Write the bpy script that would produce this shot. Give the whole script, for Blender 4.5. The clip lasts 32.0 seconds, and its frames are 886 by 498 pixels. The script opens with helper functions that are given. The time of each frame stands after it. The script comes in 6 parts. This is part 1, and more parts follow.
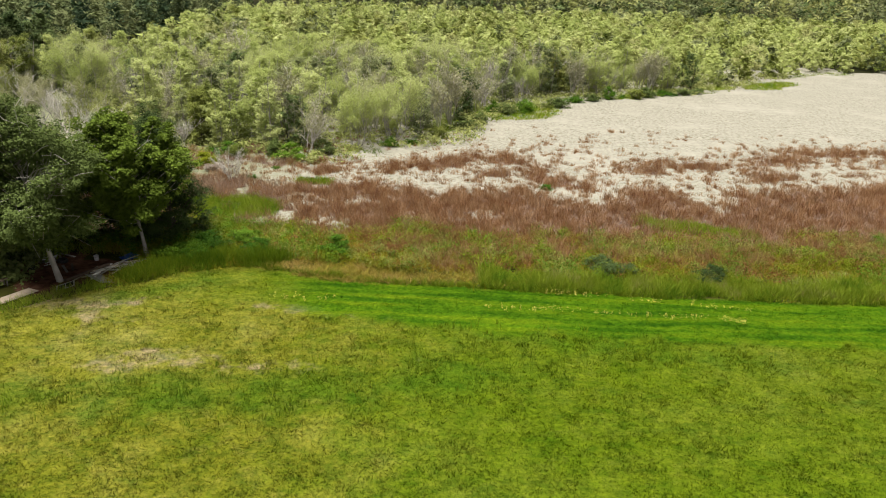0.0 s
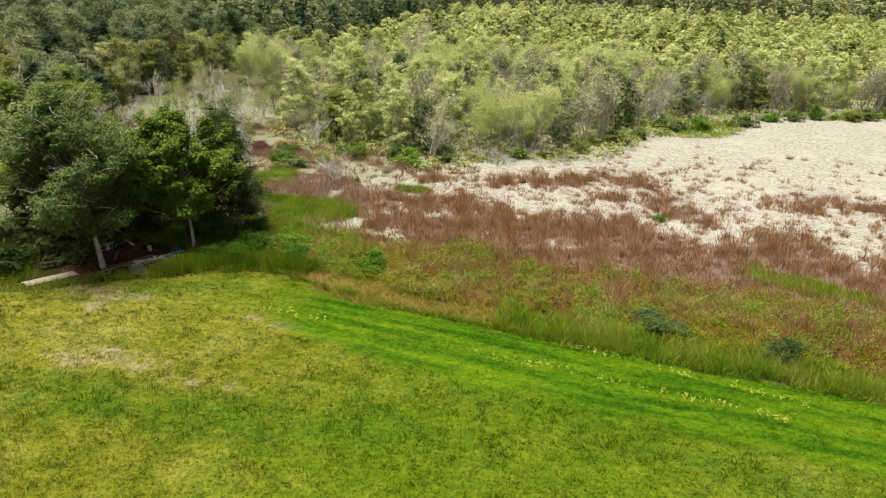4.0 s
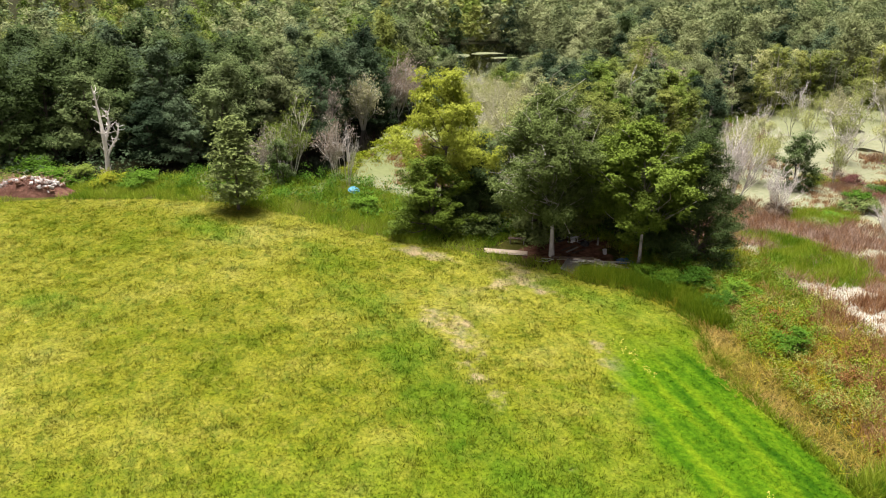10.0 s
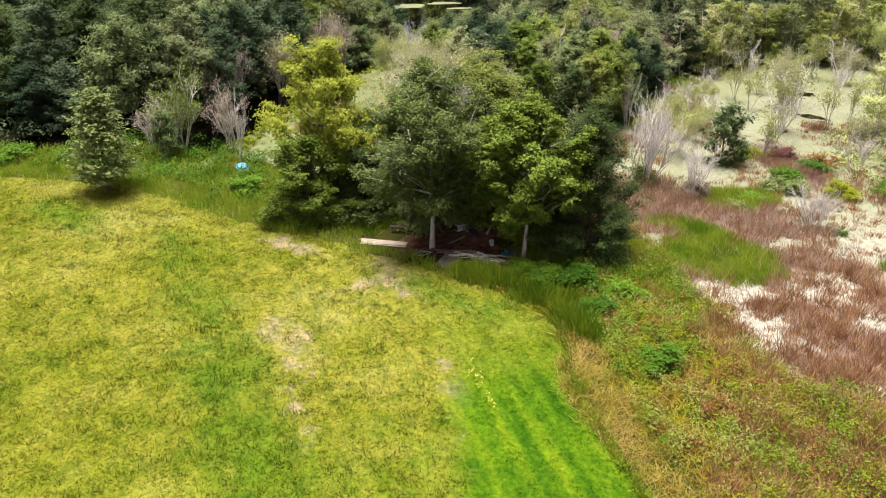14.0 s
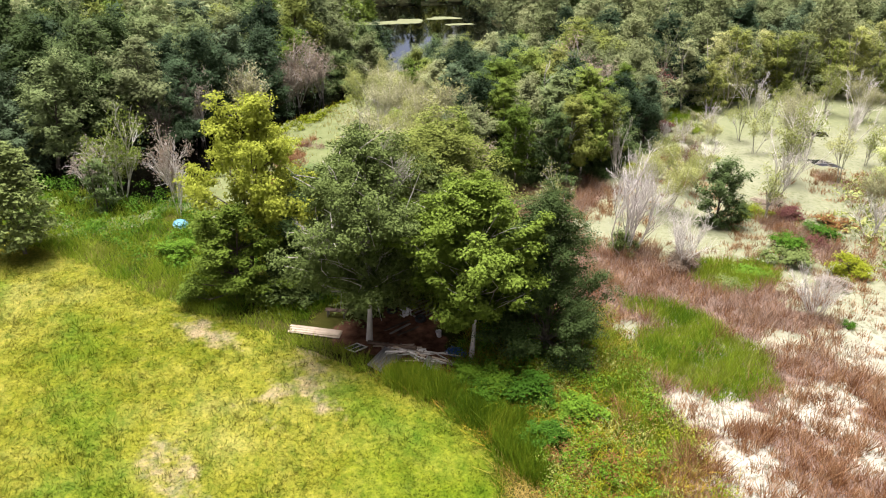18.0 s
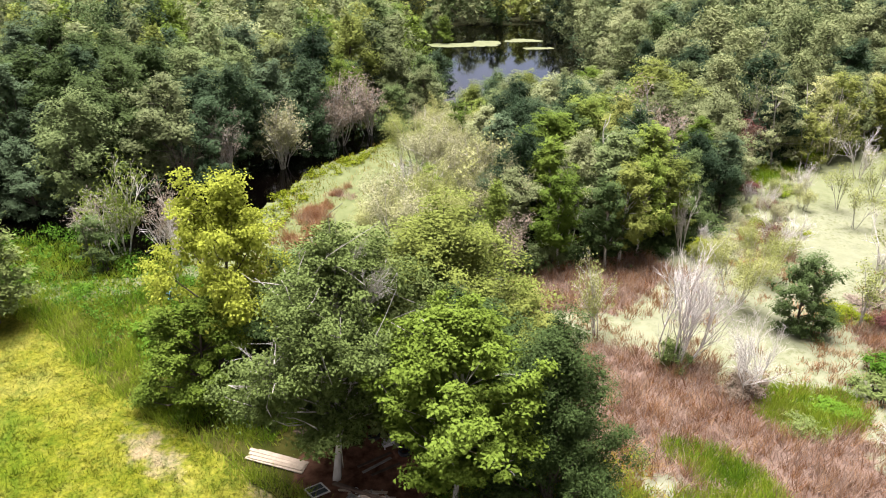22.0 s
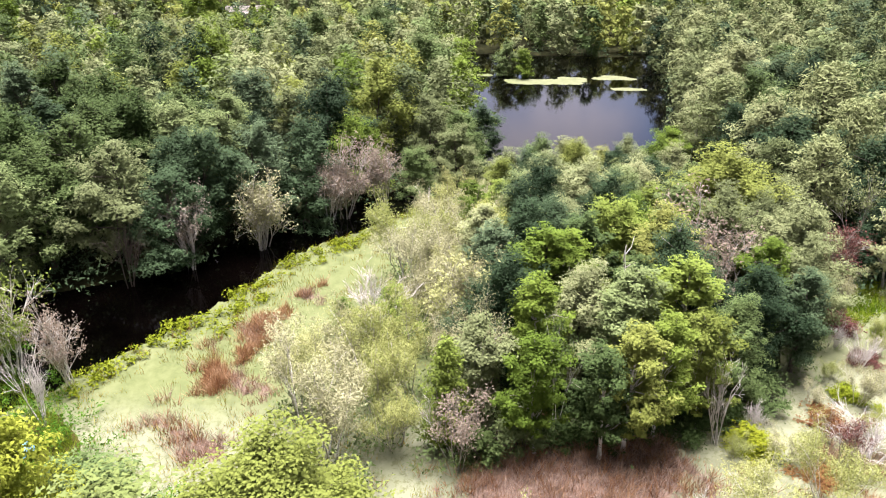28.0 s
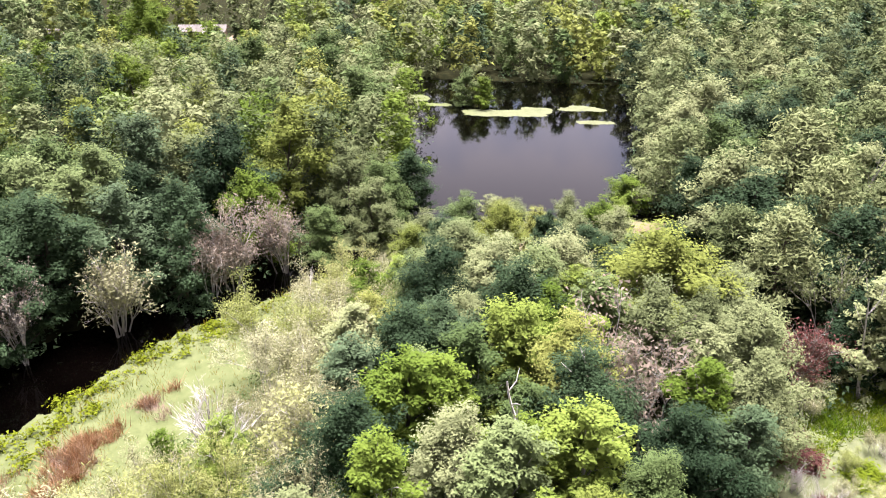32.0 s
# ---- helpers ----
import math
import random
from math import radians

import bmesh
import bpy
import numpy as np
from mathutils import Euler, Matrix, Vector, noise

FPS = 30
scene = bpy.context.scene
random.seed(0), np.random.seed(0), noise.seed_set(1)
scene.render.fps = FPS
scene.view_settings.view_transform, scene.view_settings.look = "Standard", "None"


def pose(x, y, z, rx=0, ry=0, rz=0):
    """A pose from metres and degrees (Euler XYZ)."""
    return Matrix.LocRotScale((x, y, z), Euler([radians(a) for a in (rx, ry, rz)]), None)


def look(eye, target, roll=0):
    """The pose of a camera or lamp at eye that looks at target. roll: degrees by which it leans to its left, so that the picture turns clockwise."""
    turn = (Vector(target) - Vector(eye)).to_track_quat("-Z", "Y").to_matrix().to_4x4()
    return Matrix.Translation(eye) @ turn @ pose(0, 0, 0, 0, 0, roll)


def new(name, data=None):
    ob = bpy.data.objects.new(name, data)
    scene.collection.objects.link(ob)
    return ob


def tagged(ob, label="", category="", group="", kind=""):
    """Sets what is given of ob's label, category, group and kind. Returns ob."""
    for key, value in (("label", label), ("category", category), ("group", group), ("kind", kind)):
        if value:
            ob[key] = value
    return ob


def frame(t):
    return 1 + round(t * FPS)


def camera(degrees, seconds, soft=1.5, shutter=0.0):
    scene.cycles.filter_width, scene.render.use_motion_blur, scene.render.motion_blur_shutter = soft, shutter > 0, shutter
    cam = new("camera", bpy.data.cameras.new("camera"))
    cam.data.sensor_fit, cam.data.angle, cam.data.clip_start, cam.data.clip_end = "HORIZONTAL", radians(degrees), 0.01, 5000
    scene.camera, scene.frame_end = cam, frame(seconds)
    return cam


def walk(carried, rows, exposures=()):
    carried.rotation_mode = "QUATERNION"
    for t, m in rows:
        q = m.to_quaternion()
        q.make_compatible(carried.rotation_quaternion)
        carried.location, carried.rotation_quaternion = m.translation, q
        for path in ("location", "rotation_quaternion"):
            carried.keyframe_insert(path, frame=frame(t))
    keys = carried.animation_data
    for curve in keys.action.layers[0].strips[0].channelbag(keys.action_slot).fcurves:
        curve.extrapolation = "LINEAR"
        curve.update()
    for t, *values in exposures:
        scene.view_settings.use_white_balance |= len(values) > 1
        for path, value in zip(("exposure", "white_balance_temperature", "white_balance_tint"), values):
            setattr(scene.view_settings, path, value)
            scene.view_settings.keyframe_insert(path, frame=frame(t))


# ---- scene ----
cam = camera(60.4, 32.0, 1.1)
METRES, EYE, TILT, LEAN, TURN = 97.96, 19.0, 0.0, 2.6, -1.5
ROWS = [
    (0.0, 0.0, 0.0, 0.0, 1.64, -19.74, -4.59),
    (0.5, 0.0166, 0.0073, 0.0013, 4.0, -19.89, -4.57),
    (1.0, 0.0329, 0.015, 0.0026, 6.3, -20.03, -4.54),
    (1.5, 0.0488, 0.0236, 0.004, 8.58, -20.2, -4.53),
    (2.0, 0.0646, 0.0327, 0.0052, 10.92, -20.38, -4.49),
    (2.5, 0.0801, 0.0422, 0.0064, 13.15, -20.55, -4.45),
    (4.5, 0.1385, 0.0857, 0.0113, 25.01, -21.39, -4.07),
    (5.0, 0.1513, 0.0975, 0.0122, 31.21, -21.79, -3.76),
    (5.5, 0.1637, 0.1097, 0.0133, 37.6, -22.15, -3.4),
    (6.0, 0.1753, 0.1228, 0.0143, 43.24, -22.44, -3.07),
    (6.5, 0.1856, 0.1361, 0.0154, 46.52, -22.59, -2.79),
    (7.0, 0.1947, 0.1495, 0.0161, 50.66, -22.76, -2.58),
    (7.5, 0.2025, 0.1633, 0.0171, 55.05, -22.92, -2.27),
    (8.0, 0.2095, 0.178, 0.0179, 59.46, -23.07, -1.97),
    (8.5, 0.2148, 0.1921, 0.0182, 63.65, -23.17, -1.72),
    (9.0, 0.2193, 0.2067, 0.019, 67.98, -23.27, -1.42),
    (9.5, 0.2222, 0.221, 0.0192, 72.29, -23.35, -1.09),
    (10.0, 0.2245, 0.2357, 0.0202, 75.01, -23.42, -0.83),
    (10.5, 0.2244, 0.2491, 0.0207, 74.89, -23.45, -0.83),
    (11.0, 0.2228, 0.262, 0.0211, 74.78, -23.47, -0.84),
    (11.5, 0.2197, 0.2745, 0.0214, 74.69, -23.5, -0.84),
    (12.0, 0.2151, 0.2868, 0.0219, 74.63, -23.53, -0.82),
    (12.5, 0.2098, 0.2979, 0.0224, 74.54, -23.56, -0.86),
    (13.0, 0.2035, 0.3089, 0.0233, 74.51, -23.93, -0.87),
    (13.5, 0.1963, 0.319, 0.0257, 74.46, -27.32, -0.94),
    (14.0, 0.1886, 0.3289, 0.0277, 74.42, -27.4, -0.97),
    (14.5, 0.1806, 0.3382, 0.0297, 74.38, -27.43, -0.99),
    (16.5, 0.1464, 0.3716, 0.0386, 76.01, -27.46, -1.0),
    (17.0, 0.1377, 0.3791, 0.0407, 76.01, -27.46, -1.02),
    (17.5, 0.1286, 0.3865, 0.0428, 75.99, -27.45, -1.04),
    (18.0, 0.1191, 0.3941, 0.0446, 75.97, -27.42, -1.07),
    (18.5, 0.1094, 0.4022, 0.0462, 75.99, -27.36, -1.07),
    (19.0, 0.099, 0.41, 0.048, 76.35, -27.33, -1.1),
    (19.5, 0.0887, 0.4178, 0.0499, 76.86, -27.31, -1.08),
    (20.0, 0.0781, 0.4265, 0.0515, 77.43, -27.26, -1.03),
    (20.5, 0.0671, 0.4354, 0.0531, 78.57, -27.22, -0.97),
    (21.0, 0.0558, 0.4438, 0.0554, 80.1, -27.22, -0.89),
    (21.5, 0.044, 0.4529, 0.0572, 81.79, -27.2, -0.78),
    (22.0, 0.032, 0.4616, 0.0585, 83.42, -27.15, -0.66),
    (22.5, 0.02, 0.4708, 0.0604, 84.78, -27.11, -0.64),
    (23.0, 0.0077, 0.48, 0.0624, 85.96, -27.11, -0.53),
    (23.5, -0.0052, 0.4893, 0.0637, 87.15, -27.05, -0.49),
    (24.0, -0.0183, 0.4987, 0.0651, 88.14, -27.01, -0.43),
    (24.5, -0.0314, 0.5081, 0.0671, 89.14, -27.02, -0.38),
    (25.0, -0.0457, 0.5184, 0.0683, 89.9, -27.01, -0.31),
    (25.5, -0.0597, 0.5285, 0.0694, 89.93, -26.99, -0.28),
    (27.5, -0.1177, 0.5673, 0.0732, 92.31, -26.9, -0.18),
    (28.0, -0.1326, 0.5767, 0.0742, 93.35, -26.87, -0.09),
    (28.5, -0.1477, 0.5862, 0.075, 93.65, -26.87, -0.09),
    (29.0, -0.1629, 0.5956, 0.0754, 93.64, -26.85, -0.11),
    (29.5, -0.1784, 0.6046, 0.0756, 93.61, -26.85, -0.14),
    (30.0, -0.1941, 0.614, 0.0759, 93.61, -26.84, -0.15),
    (30.5, -0.2101, 0.6229, 0.076, 93.6, -26.78, -0.2),
    (31.0, -0.2262, 0.6319, 0.0765, 93.58, -26.71, -0.19),
    (31.5, -0.2424, 0.641, 0.0765, 93.61, -26.43, -0.22),
    (32.0, -0.259, 0.6499, 0.0768, 93.66, -26.17, -0.24),
]
EXPOSURES = [(0.0, 1.03, 6500, 11), (4.5, 1.22, 6500, 13), (8.0, 1.58, 6450, 15), (10.0, 1.68, 6450, 17), (14.0, 1.74, 6400, 19), (19.0, 1.9, 6250, 20), (25.0, 2.12, 6150, 22), (32.0, 2.26, 6050, 26)]
walk(cam, [(t, pose(0, 0, EYE, TILT, LEAN, TURN) @ pose(METRES * x, METRES * y, METRES * z, 90 + pitch, roll, yaw)) for t, x, y, z, yaw, pitch, roll in ROWS],
     exposures=EXPOSURES)

# ---------------------------------------------------------------- light
SUN_AZ, SUN_EL = radians(192), radians(80)   # direction towards the sun
world = bpy.data.worlds.new("sky")
scene.world = world
world.use_nodes = True
wn, wl = world.node_tree.nodes, world.node_tree.links
wn.clear()
w_out = wn.new("ShaderNodeOutputWorld")
w_bg = wn.new("ShaderNodeBackground")
w_sky = wn.new("ShaderNodeTexSky")
w_sky.sky_type, w_sky.sun_disc = "NISHITA", False
w_sky.sun_elevation, w_sky.sun_rotation = SUN_EL, radians(90) - SUN_AZ
w_sky.dust_density, w_sky.air_density = 2.0, 0.8
w_co = wn.new("ShaderNodeTexCoord")
w_no = wn.new("ShaderNodeTexNoise")
w_no.inputs["Scale"].default_value, w_no.inputs["Detail"].default_value = 2.2, 7
w_ra = wn.new("ShaderNodeValToRGB")
w_ra.color_ramp.elements[0].position, w_ra.color_ramp.elements[1].position = 0.32, 0.46
w_mx = wn.new("ShaderNodeMix")
w_mx.data_type = "RGBA"
w_hz = wn.new("ShaderNodeMix")   # cloud: bright haze low down, grey overhead
w_hz.data_type = "RGBA"
w_hz.inputs[6].default_value, w_hz.inputs[7].default_value = (7.6, 7.1, 7.0, 1), (1.05, 1.03, 1.03, 1)
w_xyz = wn.new("ShaderNodeSeparateXYZ")
w_up = wn.new("ShaderNodeMapRange")
w_up.inputs[1].default_value, w_up.inputs[2].default_value = 0.22, 0.62
wl.new(w_co.outputs["Generated"], w_xyz.inputs[0])
wl.new(w_xyz.outputs["Z"], w_up.inputs[0])
wl.new(w_up.outputs[0], w_hz.inputs[0])
wl.new(w_hz.outputs[2], w_mx.inputs[7])
w_mp = wn.new("ShaderNodeMapping")
w_mp.inputs["Location"].default_value = (1.7, 2.6, 0.9)
wl.new(w_co.outputs["Generated"], w_mp.inputs["Vector"])
wl.new(w_mp.outputs["Vector"], w_no.inputs["Vector"])
wl.new(w_no.outputs["Fac"], w_ra.inputs["Fac"])
wl.new(w_ra.outputs["Color"], w_mx.inputs[0])
wl.new(w_sky.outputs["Color"], w_mx.inputs[6])
wl.new(w_mx.outputs[2], w_bg.inputs["Color"])
w_bg.inputs["Strength"].default_value = 0.05
wl.new(w_bg.outputs["Background"], w_out.inputs["Surface"])
sun = new("sun", bpy.data.lights.new("sun", "SUN"))
sun.data.energy, sun.data.angle, sun.data.color = 5.0, radians(44), (1.0, 0.955, 0.89)
sun_way = Vector((math.cos(SUN_AZ) * math.cos(SUN_EL), math.sin(SUN_AZ) * math.cos(SUN_EL), math.sin(SUN_EL)))
sun.matrix_world = look(sun_way * 300, (0, 0, 0))

# ---------------------------------------------------------------- materials


class Nodes:
    """A material with a Principled shader and short calls for its nodes."""

    def __init__(self, name, roughness=0.9, specular=0.2):
        self.m = bpy.data.materials.new(name)
        self.m.use_nodes = True
        self.t = self.m.node_tree
        self.b = self.t.nodes["Principled BSDF"]
        self.b.inputs["Roughness"].default_value = roughness
        self.b.inputs["Specular IOR Level"].default_value = specular

    def link(self, a, b):
        self.t.links.new(a, b)

    def noise(self, scale, detail=4, rough=0.55, stretch=None):
        n = self.t.nodes.new("ShaderNodeTexNoise")
        n.inputs["Scale"].default_value, n.inputs["Detail"].default_value, n.inputs["Roughness"].default_value = scale, detail, rough
        g = self.t.nodes.new("ShaderNodeNewGeometry")
        if stretch:
            mp = self.t.nodes.new("ShaderNodeMapping")
            mp.inputs["Scale"].default_value = stretch
            self.link(g.outputs["Position"], mp.inputs["Vector"])
            self.link(mp.outputs["Vector"], n.inputs["Vector"])
        else:
            self.link(g.outputs["Position"], n.inputs["Vector"])
        return n.outputs["Fac"]

    def ramp(self, fac, *stops):
        r = self.t.nodes.new("ShaderNodeValToRGB")
        e = r.color_ramp.elements
        while len(e) < len(stops):
            e.new(0.5)
        for el, (p, c) in zip(e, stops):
            el.position, el.color = p, (*c, 1) if len(c) == 3 else c
        self.link(fac, r.inputs["Fac"])
        return r.outputs["Color"]

    def step(self, fac, lo, hi):
        r = self.t.nodes.new("ShaderNodeMapRange")
        r.interpolation_type = "SMOOTHSTEP"
        r.inputs[1].default_value, r.inputs[2].default_value = lo, hi
        self.link(fac, r.inputs[0])
        return r.outputs[0]

    def mix(self, fac, a, b, how="MIX"):
        n = self.t.nodes.new("ShaderNodeMix")
        n.data_type, n.blend_type = "RGBA", how
        for v, i in ((fac, 0), (a, 6), (b, 7)):
            if hasattr(v, "links"):
                self.link(v, n.inputs[i])
            else:
                n.inputs[i].default_value = v if i == 0 else (*v, 1)
        return n.outputs[2]

    def maths(self, how, a, b):
        n = self.t.nodes.new("ShaderNodeMath")
        n.operation = how
        for v, i in ((a, 0), (b, 1)):
            if hasattr(v, "links"):
                self.link(v, n.inputs[i])
            else:
                n.inputs[i].default_value = v
        return n.outputs[0]

    def attr(self, name):
        n = self.t.nodes.new("ShaderNodeAttribute")
        n.attribute_name = name
        return n.outputs["Fac"]

    def island(self):
        return self.t.nodes.new("ShaderNodeNewGeometry").outputs["Random Per Island"]

    def each(self):
        return self.t.nodes.new("ShaderNodeObjectInfo").outputs["Random"]

    def colour(self, c):
        if hasattr(c, "links"):
            self.link(c, self.b.inputs["Base Color"])
        else:
            self.b.inputs["Base Color"].default_value = (*c, 1)
        return self

    def bump(self, fac, strength=0.4, distance=0.05):
        n = self.t.nodes.new("ShaderNodeBump")
        n.inputs["Strength"].default_value, n.inputs["Distance"].default_value = strength, distance
        self.link(fac, n.inputs["Height"])
        self.link(n.outputs["Normal"], self.b.inputs["Normal"])
        return self


def leaf_material(name, a, b, c, clear=0.35):
    """Leaves: three tones spread leaf by leaf, tree by tree, and some light through the blade."""
    n = Nodes(name, 0.7, 0.06)
    own = n.maths("FRACT", n.maths("ADD", n.each(), n.attr("tone")), 0.0)
    tone = n.maths("ADD", n.maths("MULTIPLY", n.island(), 0.16), n.maths("MULTIPLY", own, 0.84))
    a, c = [tuple(0.72 * u + 0.28 * v for u, v in zip(w, b)) for w in (a, c)]
    col = n.ramp(tone, (0.1, a), (0.5, b), (0.9, c))
    n.colour(col)
    tr = n.t.nodes.new("ShaderNodeBsdfTranslucent")
    n.link(col, tr.inputs["Color"])
    mx = n.t.nodes.new("ShaderNodeMixShader")
    mx.inputs[0].default_value = clear
    out = n.t.nodes["Material Output"]
    n.link(n.b.outputs[0], mx.inputs[1])
    n.link(tr.outputs[0], mx.inputs[2])
    n.link(mx.outputs[0], out.inputs["Surface"])
    return n.m


LEAF = {
    "dark": leaf_material("dark green leaves", (0.0108, 0.024, 0.0103), (0.0351, 0.0615, 0.0256), (0.0851, 0.123, 0.0606), 0.1),
    "mid": leaf_material("green leaves", (0.0331, 0.0587, 0.0162), (0.0881, 0.128, 0.0404), (0.156, 0.193, 0.0748), 0.12),
    "oak": leaf_material("oak leaves", (0.059, 0.088, 0.021), (0.089, 0.123, 0.032), (0.136, 0.169, 0.051), 0.14),
    "maple": leaf_material("maple leaves", (0.0832, 0.13, 0.0143), (0.121, 0.173, 0.0224), (0.173, 0.222, 0.0382), 0.2),
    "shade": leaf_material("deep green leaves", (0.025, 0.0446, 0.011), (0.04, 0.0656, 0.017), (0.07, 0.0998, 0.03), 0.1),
    "bush": leaf_material("bush leaves", (0.0219, 0.0651, 0.00405), (0.0522, 0.12, 0.00729), (0.104, 0.182, 0.0121), 0.15),
    "bright": leaf_material("bright green leaves", (0.0479, 0.0867, 0.00909), (0.107, 0.157, 0.0198), (0.17, 0.219, 0.042), 0.18),
    "yellow": leaf_material("yellow green leaves", (0.128, 0.178, 0.017), (0.23, 0.276, 0.03), (0.34, 0.368, 0.055), 0.4),
    "grey": leaf_material("grey green leaves", (0.0765, 0.0984, 0.037), (0.149, 0.175, 0.0735), (0.237, 0.26, 0.119), 0.14),
    "lime": leaf_material("light green leaves", (0.0942, 0.125, 0.0217), (0.16, 0.188, 0.0384), (0.223, 0.24, 0.0625), 0.18),
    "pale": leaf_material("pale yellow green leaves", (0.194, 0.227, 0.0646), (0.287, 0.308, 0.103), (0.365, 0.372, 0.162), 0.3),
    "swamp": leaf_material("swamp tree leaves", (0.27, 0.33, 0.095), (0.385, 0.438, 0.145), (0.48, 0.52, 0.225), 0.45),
    "silver": leaf_material("silvery dry foliage", (0.202, 0.2, 0.0986), (0.273, 0.271, 0.144), (0.338, 0.337, 0.193), 0.2),
    "pine": leaf_material("pine needles", (0.0406, 0.0591, 0.0225), (0.11, 0.137, 0.0525), (0.198, 0.222, 0.0952), 0.1),
    "red": leaf_material("reddish leaves", (0.085, 0.0385, 0.0285), (0.132, 0.055, 0.0475), (0.128, 0.11, 0.0475)),
    "rust": leaf_material("rust brown leaves", (0.102, 0.0468, 0.018), (0.168, 0.0825, 0.028), (0.228, 0.132, 0.044)),
    "dry": leaf_material("dry tan leaves", (0.18, 0.135, 0.095), (0.25, 0.205, 0.155), (0.3, 0.26, 0.21)),
    "herb": leaf_material("weed leaves", (0.0743, 0.116, 0.00454), (0.143, 0.172, 0.00794), (0.241, 0.25, 0.0157), 0.2),
}


def bark_material(name, a, b):
    n = Nodes(name, 0.95, 0.1)
    f = n.noise(5.0, 6, 0.65, (1, 1, 0.2))
    n.colour(n.mix(n.maths("MULTIPLY", n.each(), 0.3), n.ramp(f, (0.3, a), (0.7, b)), tuple(0.5 * (u + v) * w for u, v, w in zip(a, b, (0.7, 0.75, 0.6)))))
    return n.bump(f, 0.8, 0.04).m


BARK = {
    "bark": bark_material("grey brown bark", (0.033, 0.0264, 0.0198), (0.11, 0.0935, 0.077)),
    "pale": bark_material("pale weathered bark", (0.23, 0.212, 0.188), (0.399, 0.375, 0.345)),
    "white": bark_material("bleached dead wood", (0.446, 0.408, 0.376), (0.63, 0.6, 0.564)),
}


def blade_material(name, *tones, patch=None, clear=0.16, spread=0.5):
    """Blades of grass, weeds or reeds."""
    n = Nodes(name, 0.75, 0.06)
    drift = n.step(n.noise(patch or 0.25, 4, 0.6), 0.3, 0.7)
    fac = n.maths("ADD", n.maths("MULTIPLY", n.island(), spread), n.maths("MULTIPLY", drift, 1.0 - spread))
    k = len(tones) - 1
    col = n.ramp(fac, *[(0.12 + 0.76 * i / k, c) for i, c in enumerate(tones)])
    n.colour(col)
    tr = n.t.nodes.new("ShaderNodeBsdfTranslucent")
    n.link(col, tr.inputs["Color"])
    mx = n.t.nodes.new("ShaderNodeMixShader")
    mx.inputs[0].default_value = clear
    n.link(n.b.outputs[0], mx.inputs[1])
    n.link(tr.outputs[0], mx.inputs[2])
    n.link(mx.outputs[0], n.t.nodes["Material Output"].inputs["Surface"])
    return n.m


def field_colours(n):
    """Meadow colour: yellow green with darker lush patches and straw; shared by turf and blades."""
    big, mid, fine = n.noise(0.07, 3, 0.5), n.noise(0.35, 5, 0.6), n.noise(2.6, 5, 0.65)
    c = n.ramp(n.maths("ADD", n.maths("MULTIPLY", big, 0.55), n.maths("MULTIPLY", mid, 0.45)),
               (0.34, (0.05, 0.072, 0.0038)), (0.45, (0.089, 0.098, 0.008)), (0.55, (0.118, 0.12, 0.015)), (0.68, (0.154, 0.149, 0.036)))
    c = n.mix(n.maths("MULTIPLY", n.step(fine, 0.45, 0.7), 0.45), c, (0.044, 0.07, 0.0045))
    c = n.mix(n.maths("MULTIPLY", n.step(n.noise(1.1, 6, 0.75), 0.5, 0.66), 0.34), c, (0.162, 0.15, 0.03))
    fresh = n.step(n.maths("ADD", n.attr("east"), n.maths("MULTIPLY", n.maths("SUBTRACT", n.noise(0.45, 6, 0.65), 0.5), 1.6)), 0.1, 1.0)
    c = n.mix(n.maths("MULTIPLY", fresh, 0.62), c, (0.043, 0.085, 0.0012))
    lush = n.step(n.maths("ADD", n.attr("lush"), n.maths("MULTIPLY", n.maths("SUBTRACT", n.noise(0.7, 6, 0.65), 0.5), 1.9)), 0.1, 1.0)
    c = n.mix(n.maths("MULTIPLY", lush, 0.72), c, (0.03, 0.073, 0.003))
    bare = n.step(n.maths("ADD", n.attr("bare"), n.maths("MULTIPLY", n.maths("SUBTRACT", n.noise(0.9, 6, 0.7), 0.5), 2.2)), 0.35, 1.0)
    c = n.mix(n.maths("MULTIPLY", bare, 0.9), c, (0.18, 0.145, 0.085))
    mown = n.attr("mown")
    stripe = n.noise(1.0, 2, 0.4, (0.12, 1.15, 0))
    c = n.mix(n.step(mown, 0.1, 0.9), c, n.ramp(n.maths("ADD", n.maths("MULTIPLY", stripe, 0.6), n.maths("MULTIPLY", n.noise(3.0, 6, 0.75), 0.4)), (0.38, (0.016, 0.05, 0.0015)), (0.5, (0.036, 0.08, 0.0022)), (0.62, (0.062, 0.102, 0.003))))
    drift = n.ramp(n.noise(0.9, 5, 0.7, (1.0, 1.6, 1.0)), (0.36, (0.66, 0.78, 0.7)), (0.5, (1.0, 1.0, 1.0)), (0.64, (1.18, 1.16, 1.15)))
    c = n.mix(1.0, c, drift, "MULTIPLY")
    grain = n.ramp(n.noise(4.5, 7, 0.78), (0.34, (0.55, 0.62, 0.5)), (0.5, (1.0, 1.0, 1.0)), (0.66, (1.45, 1.36, 1.3)))
    return n.mix(1.0, c, grain, "MULTIPLY")


